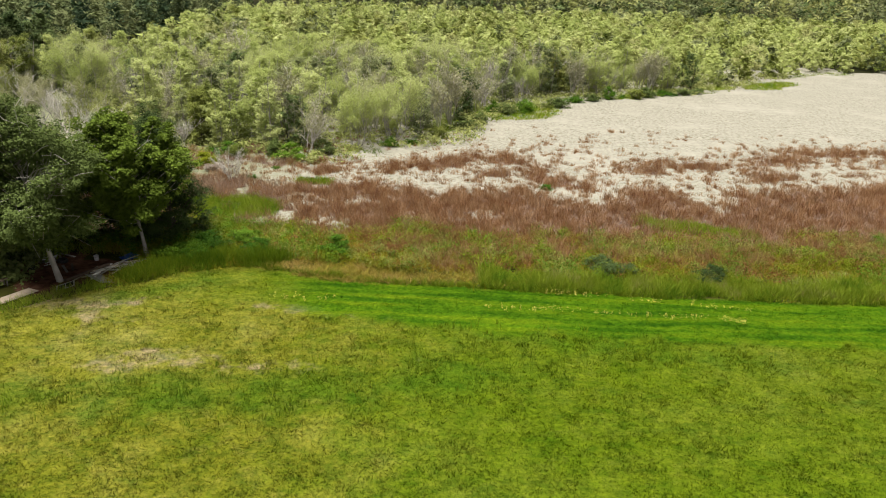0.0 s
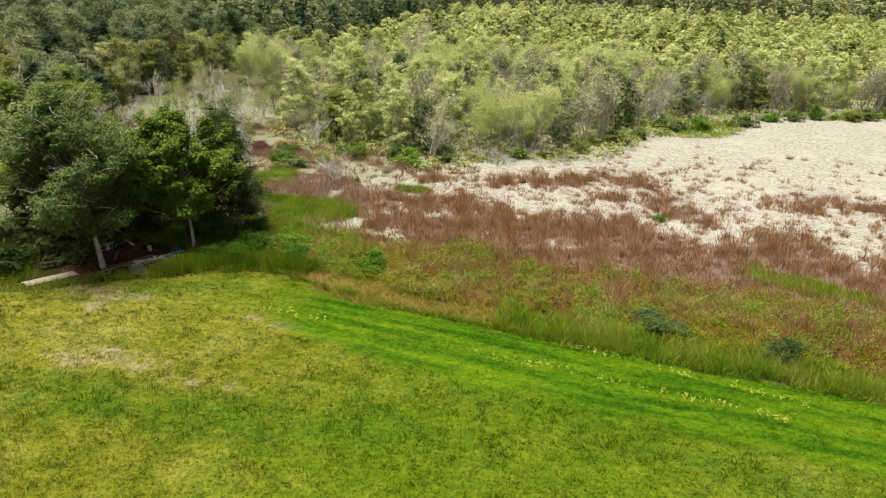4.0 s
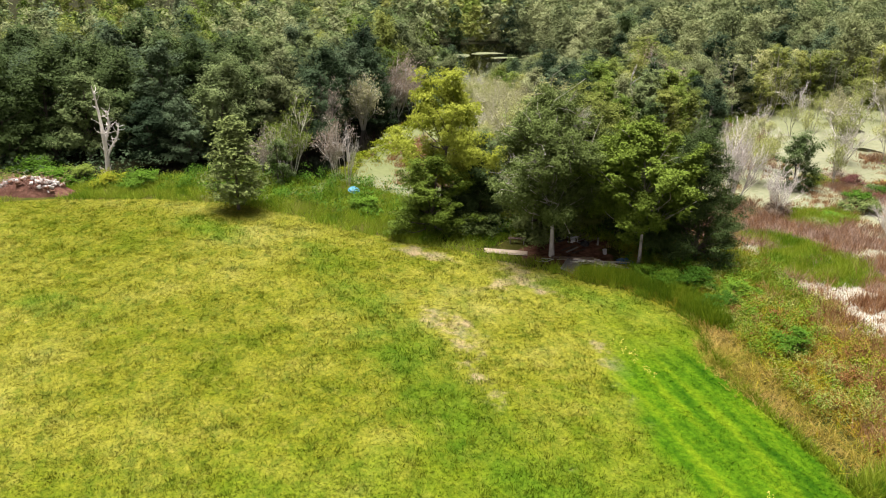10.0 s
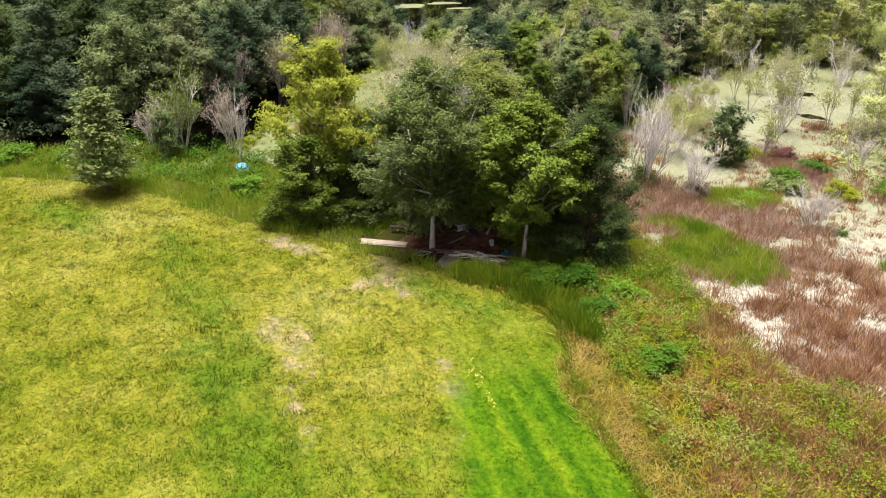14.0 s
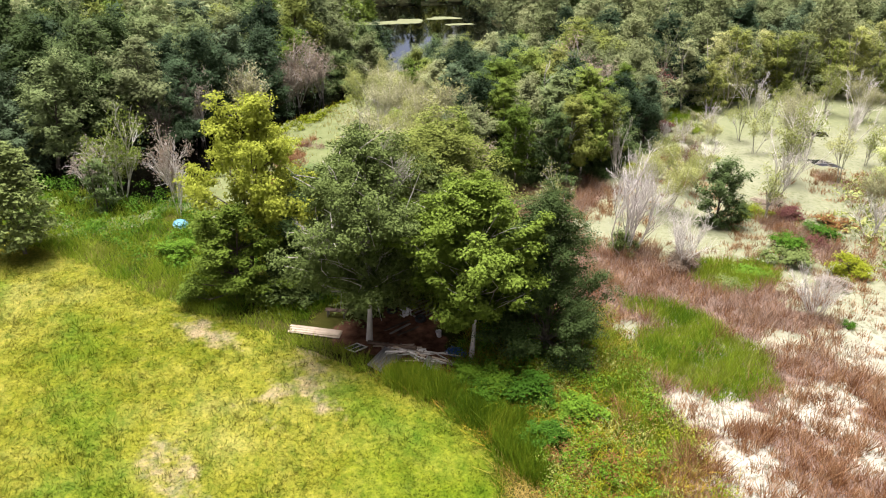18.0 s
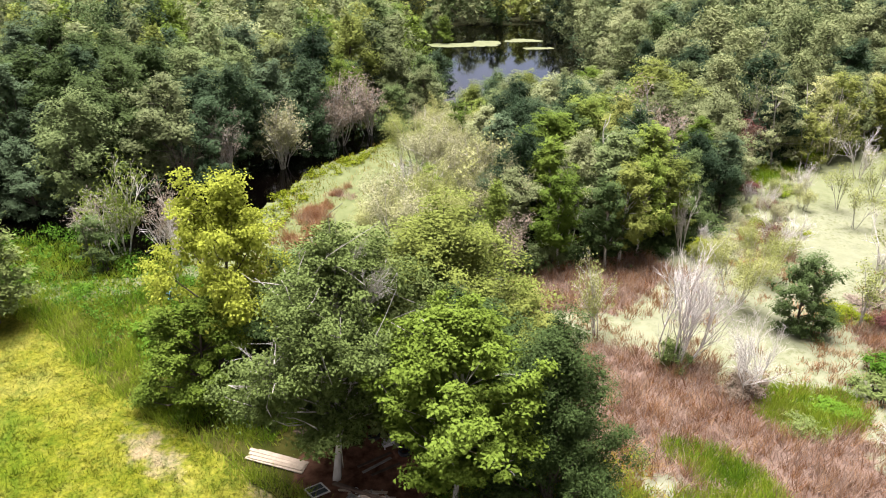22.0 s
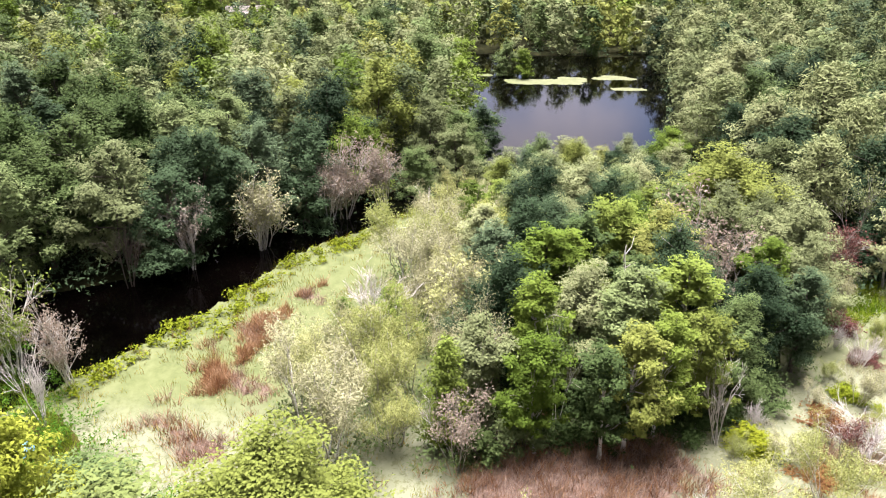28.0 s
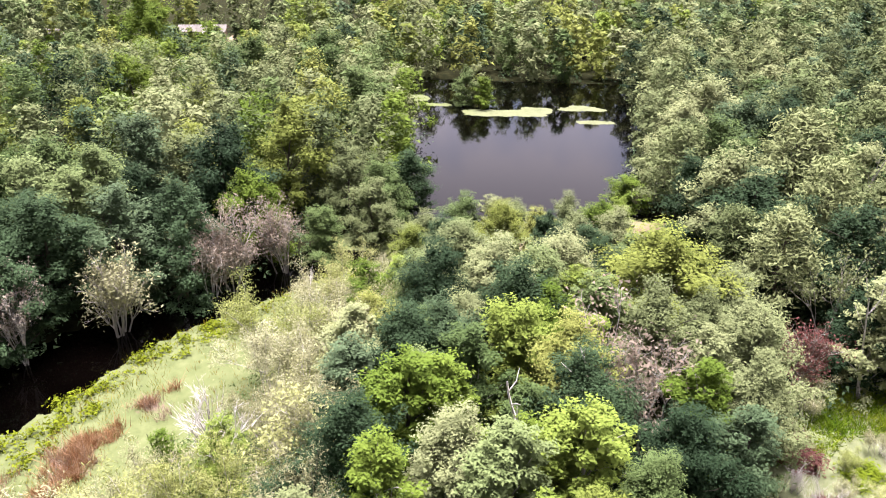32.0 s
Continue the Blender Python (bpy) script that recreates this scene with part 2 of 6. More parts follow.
def ground_material():
    n = Nodes("ground", 0.95, 0.02)
    c = field_colours(n)
    # weedy ground and mud, darkened in colour for the shaded gaps between plants
    weeds = n.ramp(n.noise(0.5, 5, 0.6), (0.35, (0.024, 0.032, 0.005)), (0.65, (0.055, 0.05, 0.012)))
    mud = n.ramp(n.noise(1.2, 5, 0.6), (0.35, (0.016, 0.011, 0.008)), (0.65, (0.042, 0.027, 0.018)))
    # woodland leaf litter, its colour also darkened for the shade under the trees
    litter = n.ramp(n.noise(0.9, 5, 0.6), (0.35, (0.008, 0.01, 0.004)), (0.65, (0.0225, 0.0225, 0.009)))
    sand = n.ramp(n.noise(0.8, 5, 0.6), (0.35, (0.18, 0.135, 0.085)), (0.65, (0.25, 0.2, 0.135)))
    wob = n.maths("MULTIPLY", n.maths("SUBTRACT", n.noise(0.7, 5, 0.6), 0.5), 0.9)
    c = n.mix(n.step(n.maths("ADD", n.attr("meadow"), wob), 0.42, 0.58), weeds, c)
    c = n.mix(n.step(n.maths("ADD", n.attr("mud"), wob), 0.42, 0.58), c, mud)
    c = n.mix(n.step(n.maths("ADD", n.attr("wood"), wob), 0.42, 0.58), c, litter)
    c = n.mix(n.step(n.maths("ADD", n.attr("sand"), wob), 0.42, 0.58), c, sand)
    soil = n.ramp(n.noise(2.0, 5, 0.6), (0.35, (0.05, 0.0225, 0.014)), (0.65, (0.135, 0.07, 0.0425)))
    c = n.mix(n.step(n.maths("ADD", n.attr("soil"), wob), 0.45, 0.65), c, soil)
    n.colour(c)
    return n.bump(n.noise(9.0, 6, 0.7), 0.6, 0.06).m


def meadow_material():
    n = Nodes("meadow grass", 0.95, 0.0)
    c = field_colours(n)
    c = n.mix(n.island(), n.mix(1.0, c, (0.95, 0.97, 0.96), "MULTIPLY"), n.mix(1.0, c, (1.2, 1.17, 1.2), "MULTIPLY"))
    n.colour(c)
    tr = n.t.nodes.new("ShaderNodeBsdfTranslucent")
    n.link(c, tr.inputs["Color"])
    mx = n.t.nodes.new("ShaderNodeMixShader")
    mx.inputs[0].default_value = 0.45
    n.link(n.b.outputs[0], mx.inputs[1])
    n.link(tr.outputs[0], mx.inputs[2])
    n.link(mx.outputs[0], n.t.nodes["Material Output"].inputs["Surface"])
    return n.m


def water_material():
    """Dark still water, under a mat of duckweed and algae where the cover attribute says so."""
    n = Nodes("marsh water", 0.06, 0.5)
    n.b.inputs["IOR"].default_value = 1.33
    wob = n.maths("MULTIPLY", n.maths("SUBTRACT", n.noise(0.5, 6, 0.6), 0.5), 1.1)
    cover = n.step(n.maths("ADD", n.attr("cover"), wob), 0.44, 0.5)
    holes = n.step(n.noise(1.7, 6, 0.7), 0.655, 0.68)
    cover = n.maths("MULTIPLY", cover, n.maths("SUBTRACT", 1.0, n.maths("MULTIPLY", holes, 0.75)))
    pale = n.ramp(n.noise(0.8, 9, 0.8), (0.3, (0.168, 0.163, 0.124)), (0.5, (0.236, 0.227, 0.18)), (0.7, (0.292, 0.278, 0.228)))
    pads = n.maths("MULTIPLY", n.step(n.noise(2.2, 6, 0.8), 0.5, 0.58), n.step(n.noise(0.09, 3, 0.6), 0.34, 0.5))
    pale = n.mix(n.maths("MULTIPLY", pads, 0.85), pale, (0.0676, 0.0624, 0.0338))
    green = n.ramp(n.noise(0.7, 8, 0.75), (0.3, (0.054, 0.07, 0.019)), (0.5, (0.088, 0.104, 0.036)), (0.7, (0.118, 0.132, 0.054)))
    mat = n.mix(n.attr("green"), pale, green)
    litter = n.ramp(n.noise(1.6, 6, 0.7), (0.35, (0.064, 0.04, 0.028)), (0.65, (0.15, 0.103, 0.075)))
    ragged = n.maths("MULTIPLY", n.maths("SUBTRACT", n.noise(1.3, 6, 0.7), 0.5), 2.2)
    mat = n.mix(n.step(n.maths("ADD", n.attr("litter"), ragged), 0.4, 0.75), mat, litter)
    deep = n.ramp(n.noise(0.1, 3), (0.4, (0.0002, 0.00014, 0.00012)), (0.6, (0.0007, 0.00045, 0.00035)))
    n.colour(n.mix(cover, deep, mat))
    rough = n.maths("ADD", 0.05, n.maths("MULTIPLY", cover, 0.85))
    n.link(rough, n.b.inputs["Roughness"])
    return n.bump(n.noise(3.0, 4, 0.6), 0.06, 0.01).m


def plain(name, a, b, scale=6.0, roughness=0.8, specular=0.3, metal=0.0, bump=0.3):
    n = Nodes(name, roughness, specular)
    f = n.noise(scale, 6, 0.65)
    n.colour(n.mix(n.maths("MULTIPLY", n.each(), 0.35), n.ramp(f, (0.3, a), (0.7, b)), a))
    n.b.inputs["Metallic"].default_value = metal
    return n.bump(f, bump, 0.02).m


GROUND, MEADOW, WATER = ground_material(), meadow_material(), water_material()
REED = blade_material("brown reeds", (0.127, 0.0539, 0.0222), (0.232, 0.117, 0.0526), (0.3, 0.176, 0.088), (0.38, 0.257, 0.148), patch=0.9, spread=0.5)
PALE_REED = blade_material("bleached reeds", (0.185, 0.115, 0.078), (0.255, 0.178, 0.128), (0.325, 0.25, 0.195), patch=0.8, spread=0.6)
WEED = blade_material("rank weeds", (0.07169, 0.1027, 0.003619), (0.1496, 0.1592, 0.006212), (0.2506, 0.2114, 0.01296), (0.2036, 0.1131, 0.02201), (0.1618, 0.1653, 0.007778), (0.2749, 0.2271, 0.04133), patch=0.45, spread=0.35)
SEDGE = blade_material("green sedge", (0.0511, 0.103, 0.00471), (0.113, 0.174, 0.00784), (0.188, 0.226, 0.0156), patch=0.3, clear=0.25)
EDGE = blade_material("edge grass", (0.0679, 0.143, 0.00756), (0.135, 0.223, 0.0119), (0.229, 0.279, 0.0244), (0.16, 0.238, 0.0162), (0.247, 0.238, 0.0594), patch=0.3, clear=0.25, spread=0.35)
STRAW = blade_material("straw grass", (0.121, 0.129, 0.0124), (0.217, 0.176, 0.0289), (0.29, 0.209, 0.0619), patch=0.4, spread=0.4)

# ---------------------------------------------------------------- the plan
FIELD = [(150, 44.6), (28, 44.8), (15, 44.9), (3, 45.4), (-7, 46.4), (-12, 48.0), (-14.6, 47.5), (-17.8, 45.6), (-20.6, 43.2),
         (-23.6, 40.6), (-26.5, 38.2), (-29.8, 34.7), (-33, 31.7), (-37, 28.5), (-41, 25.2), (-44.5, 20), (-46.8, 14), (-48.5, 6), (-50, -15), (-48, -400), (150, -400)]
LAND = [(150, 57), (35, 55.5), (14, 54.5), (5, 53), (-2, 55), (-10, 55.5), (-14, 54), (-18, 57), (-24, 56), (-31, 53), (-38, 44.5),
        (-41, 38), (-45, 36), (-50, 30.5), (-54, 24), (-52, 8), (-54, -400), (150, -400)]
REEDS = [(90, 54), (35, 53.5), (14, 52.5), (5, 51.5), (-2, 53.5), (-10, 54), (-16, 55), (-24, 54), (-31, 53), (-34, 60), (-31.5, 65), (-27, 68.5), (-22, 72.5),
         (-14.4, 68.5), (-6, 70.5), (-1, 67.5), (7, 70), (14, 65.5), (20, 73.5), (23, 70), (25, 65), (29, 72), (47, 77), (90, 80)]
# reed islands: x, y, half length, half width, turn in degrees
EAST_ISLANDS = [(0.6, 80.5, 6.5, 1.7, 32), (8.0, 82.6, 2.4, 1.2, 10), (11.5, 75.0, 5.0, 2.0, -55),
    (5.5, 76.3, 2.0, 1.0, 20), (28.5, 83, 3.6, 1.6, 0), (22, 80.5, 2.0, 1.3, 0),
    (39.5, 87, 3.4, 1.5, 15), (49, 92.5, 5.5, 1.6, 8), (57, 86, 6, 2.5, 10),
    (35, 79, 3, 1.6, 20), (-42.0, 62.8, 7.6, 4.4, 106), (-43.8, 77, 1.8, 1.8, 0)]
WEST_ISLANDS = [(-50.8, 43, 2.0, 1.0, 30), (-46.3, 40.2, 1.6, 1.1, 20), (-56.5, 42.6, 1.5, 0.8, 40),
    (-54, 39.4, 1.3, 0.7, 30), (-43.5, 42.8, 1.3, 1.0, 0), (-62, 45.2, 1.6, 0.7, 30),
    (-26.5, 77.5, 3.2, 2.2, 30), (-21, 83, 3, 1.2, 20), (-31, 77.5, 2.5, 2.0, 0),
    (-38, 90, 3, 1.5, 20), (-11, 76, 2.2, 0.8, 10), (-17, 78.5, 2.6, 0.8, 0)]
ISLANDS = EAST_ISLANDS + WEST_ISLANDS
# openings of water in the reeds
POOLS = [(-13, 59.5, 1.2, 2.7, -25), (-9, 58.6, 1.8, 1.1, 0), (-12, 63.8, 0.7, 2.6, 10), (-8, 65.2, 2.6, 0.9, 10), (-20.8, 59.2, 0.8, 0.9, 0), (-17.7, 64.4, 0.35, 1.6, 0), (2, 61, 1.5, 0.5, 10)]
MARSH_TREES = [(-23.5, 82), (-13, 82), (-6, 89), (1, 97), (7, 118), (21, 134), (49, 149), (88, 189), (130, 200), (260, 320), (-40, 420), (-80, 260), (-62, 160),
               (-66, 128), (-57, 114), (-44, 105), (-36, 92)]
FOREST_A = [(-54.5, 4), (-57.5, 14), (-59, 23), (-61, 28), (-65.5, 35), (-72.5, 40), (-79.5, 46.5), (-86, 52), (-98, 58), (-112, 58.5), (-138, 54), (-158, 48), (-164, 56), (-162, 92), (-180, 130), (-420, 330), (-420, -300), (-56, -300)]
FOREST_B = [(-61, 83.5), (-67, 92), (-74, 103), (-70, 113), (-75, 142), (-70, 156), (-84, 262), (-60, 430), (-420, 430), (-300, 150), (-163, 92), (-145, 90), (-114, 85), (-101, 80), (-92, 86), (-86, 80), (-76, 82)]
WOOD_C = [(-42.5, 55), (-45.5, 60), (-47, 70), (-52, 78.5), (-60, 82), (-76, 82), (-86, 77), (-84, 66), (-78, 59), (-70, 59), (-60, 57), (-50, 57.5)]
FEATHER = [(-41, 49), (-47, 47), (-56, 49.3), (-66, 52.2), (-76, 57), (-72, 60.5), (-60, 57), (-50, 58), (-44, 57)]
POND = [(-162, 48), (-165, 62), (-160, 80), (-150, 88), (-132, 87), (-114, 82.5), (-101.5, 77.4), (-97.5, 72), (-99, 67.8), (-108.5, 64), (-114, 59), (-139, 55)]
DAM = [(-83, 66.5), (-88, 70), (-91.5, 74), (-92.5, 79), (-91, 84), (-87, 89)]
CREEK = [(-49.5, 27), (-54.5, 30), (-61.5, 35.4), (-70.8, 40.6), (-78.6, 48), (-83, 52.5)]
CREEK_HALF = lambda x: 1.6 + 3.1 * np.clip((x + 78) / 26, 0, 1)   # half width, wider towards the meadow
LUSH = [(-36, 21, 4.5, 2.0, 30), (-27, 28.8, 4, 1.4, 10), (-20, 29.8, 4.5, 1.7, 10), (-13, 30.6, 5, 2.3, 5), (-6.5, 31.6, 5, 2.3, 10), (0.5, 33, 5, 1.8, 12), (-24, 12, 4, 1.5, 50), (10, 37, 8, 1.2, -10), (-17, 43, 5, 1.6, 35)]
BARE = [(-17.6, 41.0, 0.55, 0.4, 0), (-20.1, 38.8, 0.5, 0.35, 0), (-21.4, 40.8, 1.7, 0.8, 20), (-18.2, 40.8, 1.0, 0.5, 10), (-15.1, 33.9, 2.2, 1.0, 20), (-26.5, 35.5, 2.6, 1.0, 30), (-14, 34.2, 2.8, 0.9, 0), (-19.5, 39.8, 0.8, 2.2, 10), (-23.2, 42.6, 2.4, 1.4, 60), (-17, 38.6, 0.6, 0.5, 0), (-8, 33.8, 2.0, 0.5, 0), (-7.5, 40.75, 4.6, 0.42, -8), (0.5, 40.1, 4.2, 0.36, -4)]


def side(poly, x, y):
    """Distance to a polygon's edge, positive inside."""
    best, inside = np.full(x.shape, 1e9), np.zeros(x.shape, bool)
    for (ax, ay), (bx, by) in zip(poly, poly[1:] + poly[:1]):
        dx, dy = bx - ax, by - ay
        t = np.clip(((x - ax) * dx + (y - ay) * dy) / (dx * dx + dy * dy), 0, 1)
        best = np.minimum(best, np.hypot(x - ax - t * dx, y - ay - t * dy))
        if ay != by:
            inside ^= ((ay > y) != (by > y)) & (x < dx * (y - ay) / dy + ax)
    return np.where(inside, best, -best)


def along(line, x, y):
    """Distance to a broken line."""
    best = np.full(x.shape, 1e9)
    for (ax, ay), (bx, by) in zip(line, line[1:]):
        dx, dy = bx - ax, by - ay
        t = np.clip(((x - ax) * dx + (y - ay) * dy) / (dx * dx + dy * dy), 0, 1)
        best = np.minimum(best, np.hypot(x - ax - t * dx, y - ay - t * dy))
    return best


def ovals(items, x, y):
    """About the distance into the deepest of some ellipses, positive inside."""
    best = np.full(x.shape, -1e9)
    for cx, cy, a, b, turn in items:
        c, s = math.cos(radians(turn)), math.sin(radians(turn))
        u, v = ((x - cx) * c + (y - cy) * s) / a, (-(x - cx) * s + (y - cy) * c) / b
        best = np.maximum(best, (1 - np.hypot(u, v)) * min(a, b))
    return best


def ease(v, lo, hi):
    t = np.clip((v - lo) / (hi - lo), 0, 1)
    return t * t * (3 - 2 * t)


def ripple(x, y, scale, seed=0.0):
    """Smooth unevenness between about -1 and 1."""
    out, amp = np.zeros(x.shape), 1.0
    for i in range(4):
        a = 1.7 * i + seed
        f = scale * 1.9 ** i
        out += amp * np.sin(f * (x * math.cos(a) + y * math.sin(a)) + 3.1 * seed + i) * np.sin(f * 0.83 * (y * math.cos(a) - x * math.sin(a)) + 1.3 * i + seed)
        amp *= 0.62
    return out


def zones(x, y):
    """What covers the ground, place by place."""
    z = {}
    z["field"], z["land"] = side(FIELD, x, y), side(LAND, x, y)
    z["wood"] = np.maximum(np.maximum(side(FOREST_A, x, y), side(FOREST_B, x, y)), np.maximum(side(WOOD_C, x, y) - 0.5, np.minimum(side(MARSH_TREES, x, y) - 1.5, np.maximum(y - 215, x - 100))))
    reed = np.maximum(side(REEDS, x, y), ovals(ISLANDS, x, y))
    reed = np.minimum(reed, -ovals(POOLS, x, y))
    z["reed"] = reed + 0.8 * ripple(x, y, 0.9, 0.4) + 0.5 * ripple(x, y, 2.3, 1.4) - 0.3
    z["pond"], z["creek"], z["dam"] = side(POND, x, y), CREEK_HALF(x) + 0.4 - along(CREEK, x, y), 2.0 - along(DAM, x, y)
    return z


def height(x, y):
    z = zones(x, y)
    h = -0.45 + 0.6 * ease(z["land"], -1.2, 1.2)
    h = np.maximum(h, -0.45 + 0.3 * ease(z["reed"], -0.4, 0.5))
    h = np.maximum(h, -0.45 + 0.8 * ease(z["wood"], -0.3, 2.5))
    h = np.maximum(h, -0.45 + 1.2 * ease(z["dam"], -2.0, 1.0))
    h = h + 0.85 * ease(z["field"], -2.0, 13.0) * ease(x, -55, -18)
    h = h + 16.0 * ease(np.hypot(x, y), 210, 620) * ease(np.maximum(y, -x), 60, 200)
    h = np.minimum(h, 0.4 - 1.2 * ease(z["pond"], -1.5, 0.5))
    h = np.where(z["creek"] > -1.5, np.minimum(h, 0.3 - 1.1 * ease(z["creek"], -1.5, 0.3)), h)
    return h + 0.05 * ripple(x, y, 0.7)



# ---------------------------------------------------------------- mesh makers


def mesh_of(name, verts, faces, material, attributes=None, smooth=False):
    """A mesh from arrays: verts (n, 3) and faces (m, 3 or 4)."""
    me = bpy.data.meshes.new(name)
    verts, faces = np.asarray(verts, dtype=np.float32), np.asarray(faces, dtype=np.int32)
    k = faces.shape[1]
    me.vertices.add(len(verts))
    me.vertices.foreach_set("co", verts.ravel())
    me.loops.add(faces.size)
    me.loops.foreach_set("vertex_index", faces.ravel())
    me.polygons.add(len(faces))
    me.polygons.foreach_set("loop_start", np.arange(len(faces), dtype=np.int32) * k)
    if smooth:
        me.polygons.foreach_set("use_smooth", np.ones(len(faces), dtype=bool))
    for key, values in (attributes or {}).items():
        a = me.attributes.new(key, "FLOAT", "POINT")
        a.data.foreach_set("value", np.asarray(values, dtype=np.float32))
    me.update()
    if material:
        me.materials.append(material)
    return me


def part(name, bm, material, parent, label=""):
    """Links a bmesh as one mesh object under a thing or under a part."""
    me = bpy.data.meshes.new(name)
    bm.normal_update()
    bm.to_mesh(me)
    bm.free()
    if material:
        me.materials.append(material)
    ob = new(name, me)
    ob.parent = parent
    return tagged(ob, label) if label else ob


def thing(name, m, label, category, group=""):
    root = new(name)
    root.matrix_basis = m
    return tagged(root, label, category, group)


def tubes(paths, sides=5):
    """Tapered limbs: each path is a list of (point, radius). Gives verts and quads."""
    verts, faces = [], []
    for path in paths:
        base = len(verts)
        for i, (p, r) in enumerate(path):
            a = path[min(i + 1, len(path) - 1)][0] - path[max(i - 1, 0)][0]
            a = a / (np.linalg.norm(a) + 1e-9)
            u = np.cross(a, (0.31, 0.9, 0.17))
            u /= np.linalg.norm(u) + 1e-9
            v = np.cross(a, u)
            for j in range(sides):
                w = 2 * math.pi * j / sides
                verts.append(p + r * (math.cos(w) * u + math.sin(w) * v))
        for i in range(len(path) - 1):
            for j in range(sides):
                k = (j + 1) % sides
                faces.append((base + i * sides + j, base + i * sides + k, base + (i + 1) * sides + k, base + (i + 1) * sides + j))
    return verts, faces


def limb(a, b, r0, r1, rng, bend=0.12, steps=4, droop=0.0):
    a, b = np.asarray(a, float), np.asarray(b, float)
    side_way = rng.normal(size=3) * np.linalg.norm(b - a) * bend
    out = []
    for i in range(steps + 1):
        t = i / steps
        p = a + (b - a) * t + side_way * math.sin(math.pi * t) * (1 - 0.3 * t)
        p[2] -= droop * t * t
        out.append((p, r0 + (r1 - r0) * t ** 0.8))
    return out


def leaves(centres, ways, size, rng, slim=0.55, flat=0.5, sprays=False):
    """Leaves at the centres, facing about along ways: three-cornered, or with sprays folded diamonds."""
    n = len(centres)
    nrm = ways + rng.normal(size=(n, 3)) * flat
    nrm /= np.linalg.norm(nrm, axis=1, keepdims=True) + 1e-9
    t = np.cross(nrm, rng.normal(size=(n, 3)))
    t /= np.linalg.norm(t, axis=1, keepdims=True) + 1e-9
    b = np.cross(nrm, t)
    s = size * rng.uniform(0.55, 1.4, size=(n, 1))
    if sprays:
        lift = nrm * s * 0.18
        quad = np.stack([centres - t * s - lift, centres - b * s * slim + lift, centres + t * s - lift, centres + b * s * slim + lift], axis=1)
        return quad.reshape(-1, 3), np.arange(4 * n).reshape(n, 4)
    tri = np.stack([centres - t * s * 0.8 - b * s * slim, centres - t * s * 0.8 + b * s * slim, centres + t * s * 1.2], axis=1)
    return tri.reshape(-1, 3), np.arange(3 * n).reshape(n, 3)


def shell(lobes, count, size, rng, slim=0.55, flat=0.5, inner=0.72, lift=0.25, sprays=False, spread=None, loose=0.22):
    """Leaves over the outsides of some ellipsoid lobes (x, y, z, rx, ry, rz)."""
    lobes = np.asarray(lobes, float)
    area = lobes[:, 3] * lobes[:, 4] + lobes[:, 3] * lobes[:, 5]
    pick = rng.choice(len(lobes), size=count, p=area / area.sum())
    d = rng.normal(size=(count, 3))
    d[:, 2] += lift
    d /= np.linalg.norm(d, axis=1, keepdims=True)
    rad = (inner + (1.15 - inner) * rng.random((count, 1)) ** 0.7) * np.exp(rng.normal(size=(count, 1)) * loose)
    c = lobes[pick, :3] + d * lobes[pick, 3:6] * rad
    mid = lobes[:, :3].mean(axis=0) - np.array((0, 0, 0.25 * np.ptp(lobes[:, 2])))
    out = c - mid
    out /= np.linalg.norm(out, axis=1, keepdims=True) + 1e-6
    ways = 0.3 * d + (0.35 * out if spread is None else 0) + np.array((0, 0, 0.75))
    return leaves(c, ways, size, rng, slim, flat, sprays)


# ---------------------------------------------------------------- ground and water


def spaced(stops):
    """Grid lines: (from, to, step) runs joined."""
    out = []
    for a, b, s in stops:
        out += list(np.linspace(a, b, max(1, round((b - a) / s)), endpoint=False))
    return np.array(out + [stops[-1][1]])


def sheet(xs, ys):
    X, Y = np.meshgrid(xs, ys)
    nx, ny = len(xs), len(ys)
    i = np.arange(nx * ny).reshape(ny, nx)
    faces = np.stack([i[:-1, :-1], i[:-1, 1:], i[1:, 1:], i[1:, :-1]], axis=-1).reshape(-1, 4)
    return X.ravel(), Y.ravel(), faces


def meadow_attributes(x, y, field):
    """Where the meadow is lush, bare or mown."""
    inner = 41.4 - 0.16 * (x + 14)
    strip = np.minimum(np.minimum(y - np.where(x < 4, inner, 38.6 - 0.02 * (x - 4)), field - 0.1), (x + 15.5) * 0.8)
    return {"lush": 0.72 * ease(ovals(LUSH, x, y), -1.3, 1.3), "east": ease(x, -13, 4), "bare": 0.75 * ease(ovals(BARE, x, y), -0.9, 0.5), "mown": ease(strip + 0.5 * ripple(x, y, 0.9, 2.2), -0.9, 0.8) * (0.4 + 0.6 * ease(x, -13, -3))}


GX = spaced([(-2500, -420, 260), (-420, -170, 10), (-170, -66, 1.6), (-66, 36, 0.6), (36, 130, 2.5), (130, 420, 12), (420, 2500, 260)])
GY = spaced([(-900, -60, 120), (-60, 0, 4), (0, 42, 1.2), (42, 96, 0.6), (96, 150, 1.6), (150, 420, 8), (420, 3200, 280)])
gx, gy, gf = sheet(GX, GY)
gz = zones(gx, gy)
attrs = meadow_attributes(gx, gy, gz["field"])
attrs["meadow"] = ease(gz["field"], -0.6, 0.6)
attrs["mud"] = ease(gz["reed"], -0.6, 0.6) * (1 - ease(gz["land"], -1, 1))
# where the shade-darkened litter colour lies: under the woods and on far land
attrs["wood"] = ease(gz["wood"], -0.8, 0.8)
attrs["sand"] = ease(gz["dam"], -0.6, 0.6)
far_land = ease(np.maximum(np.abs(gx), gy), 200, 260)
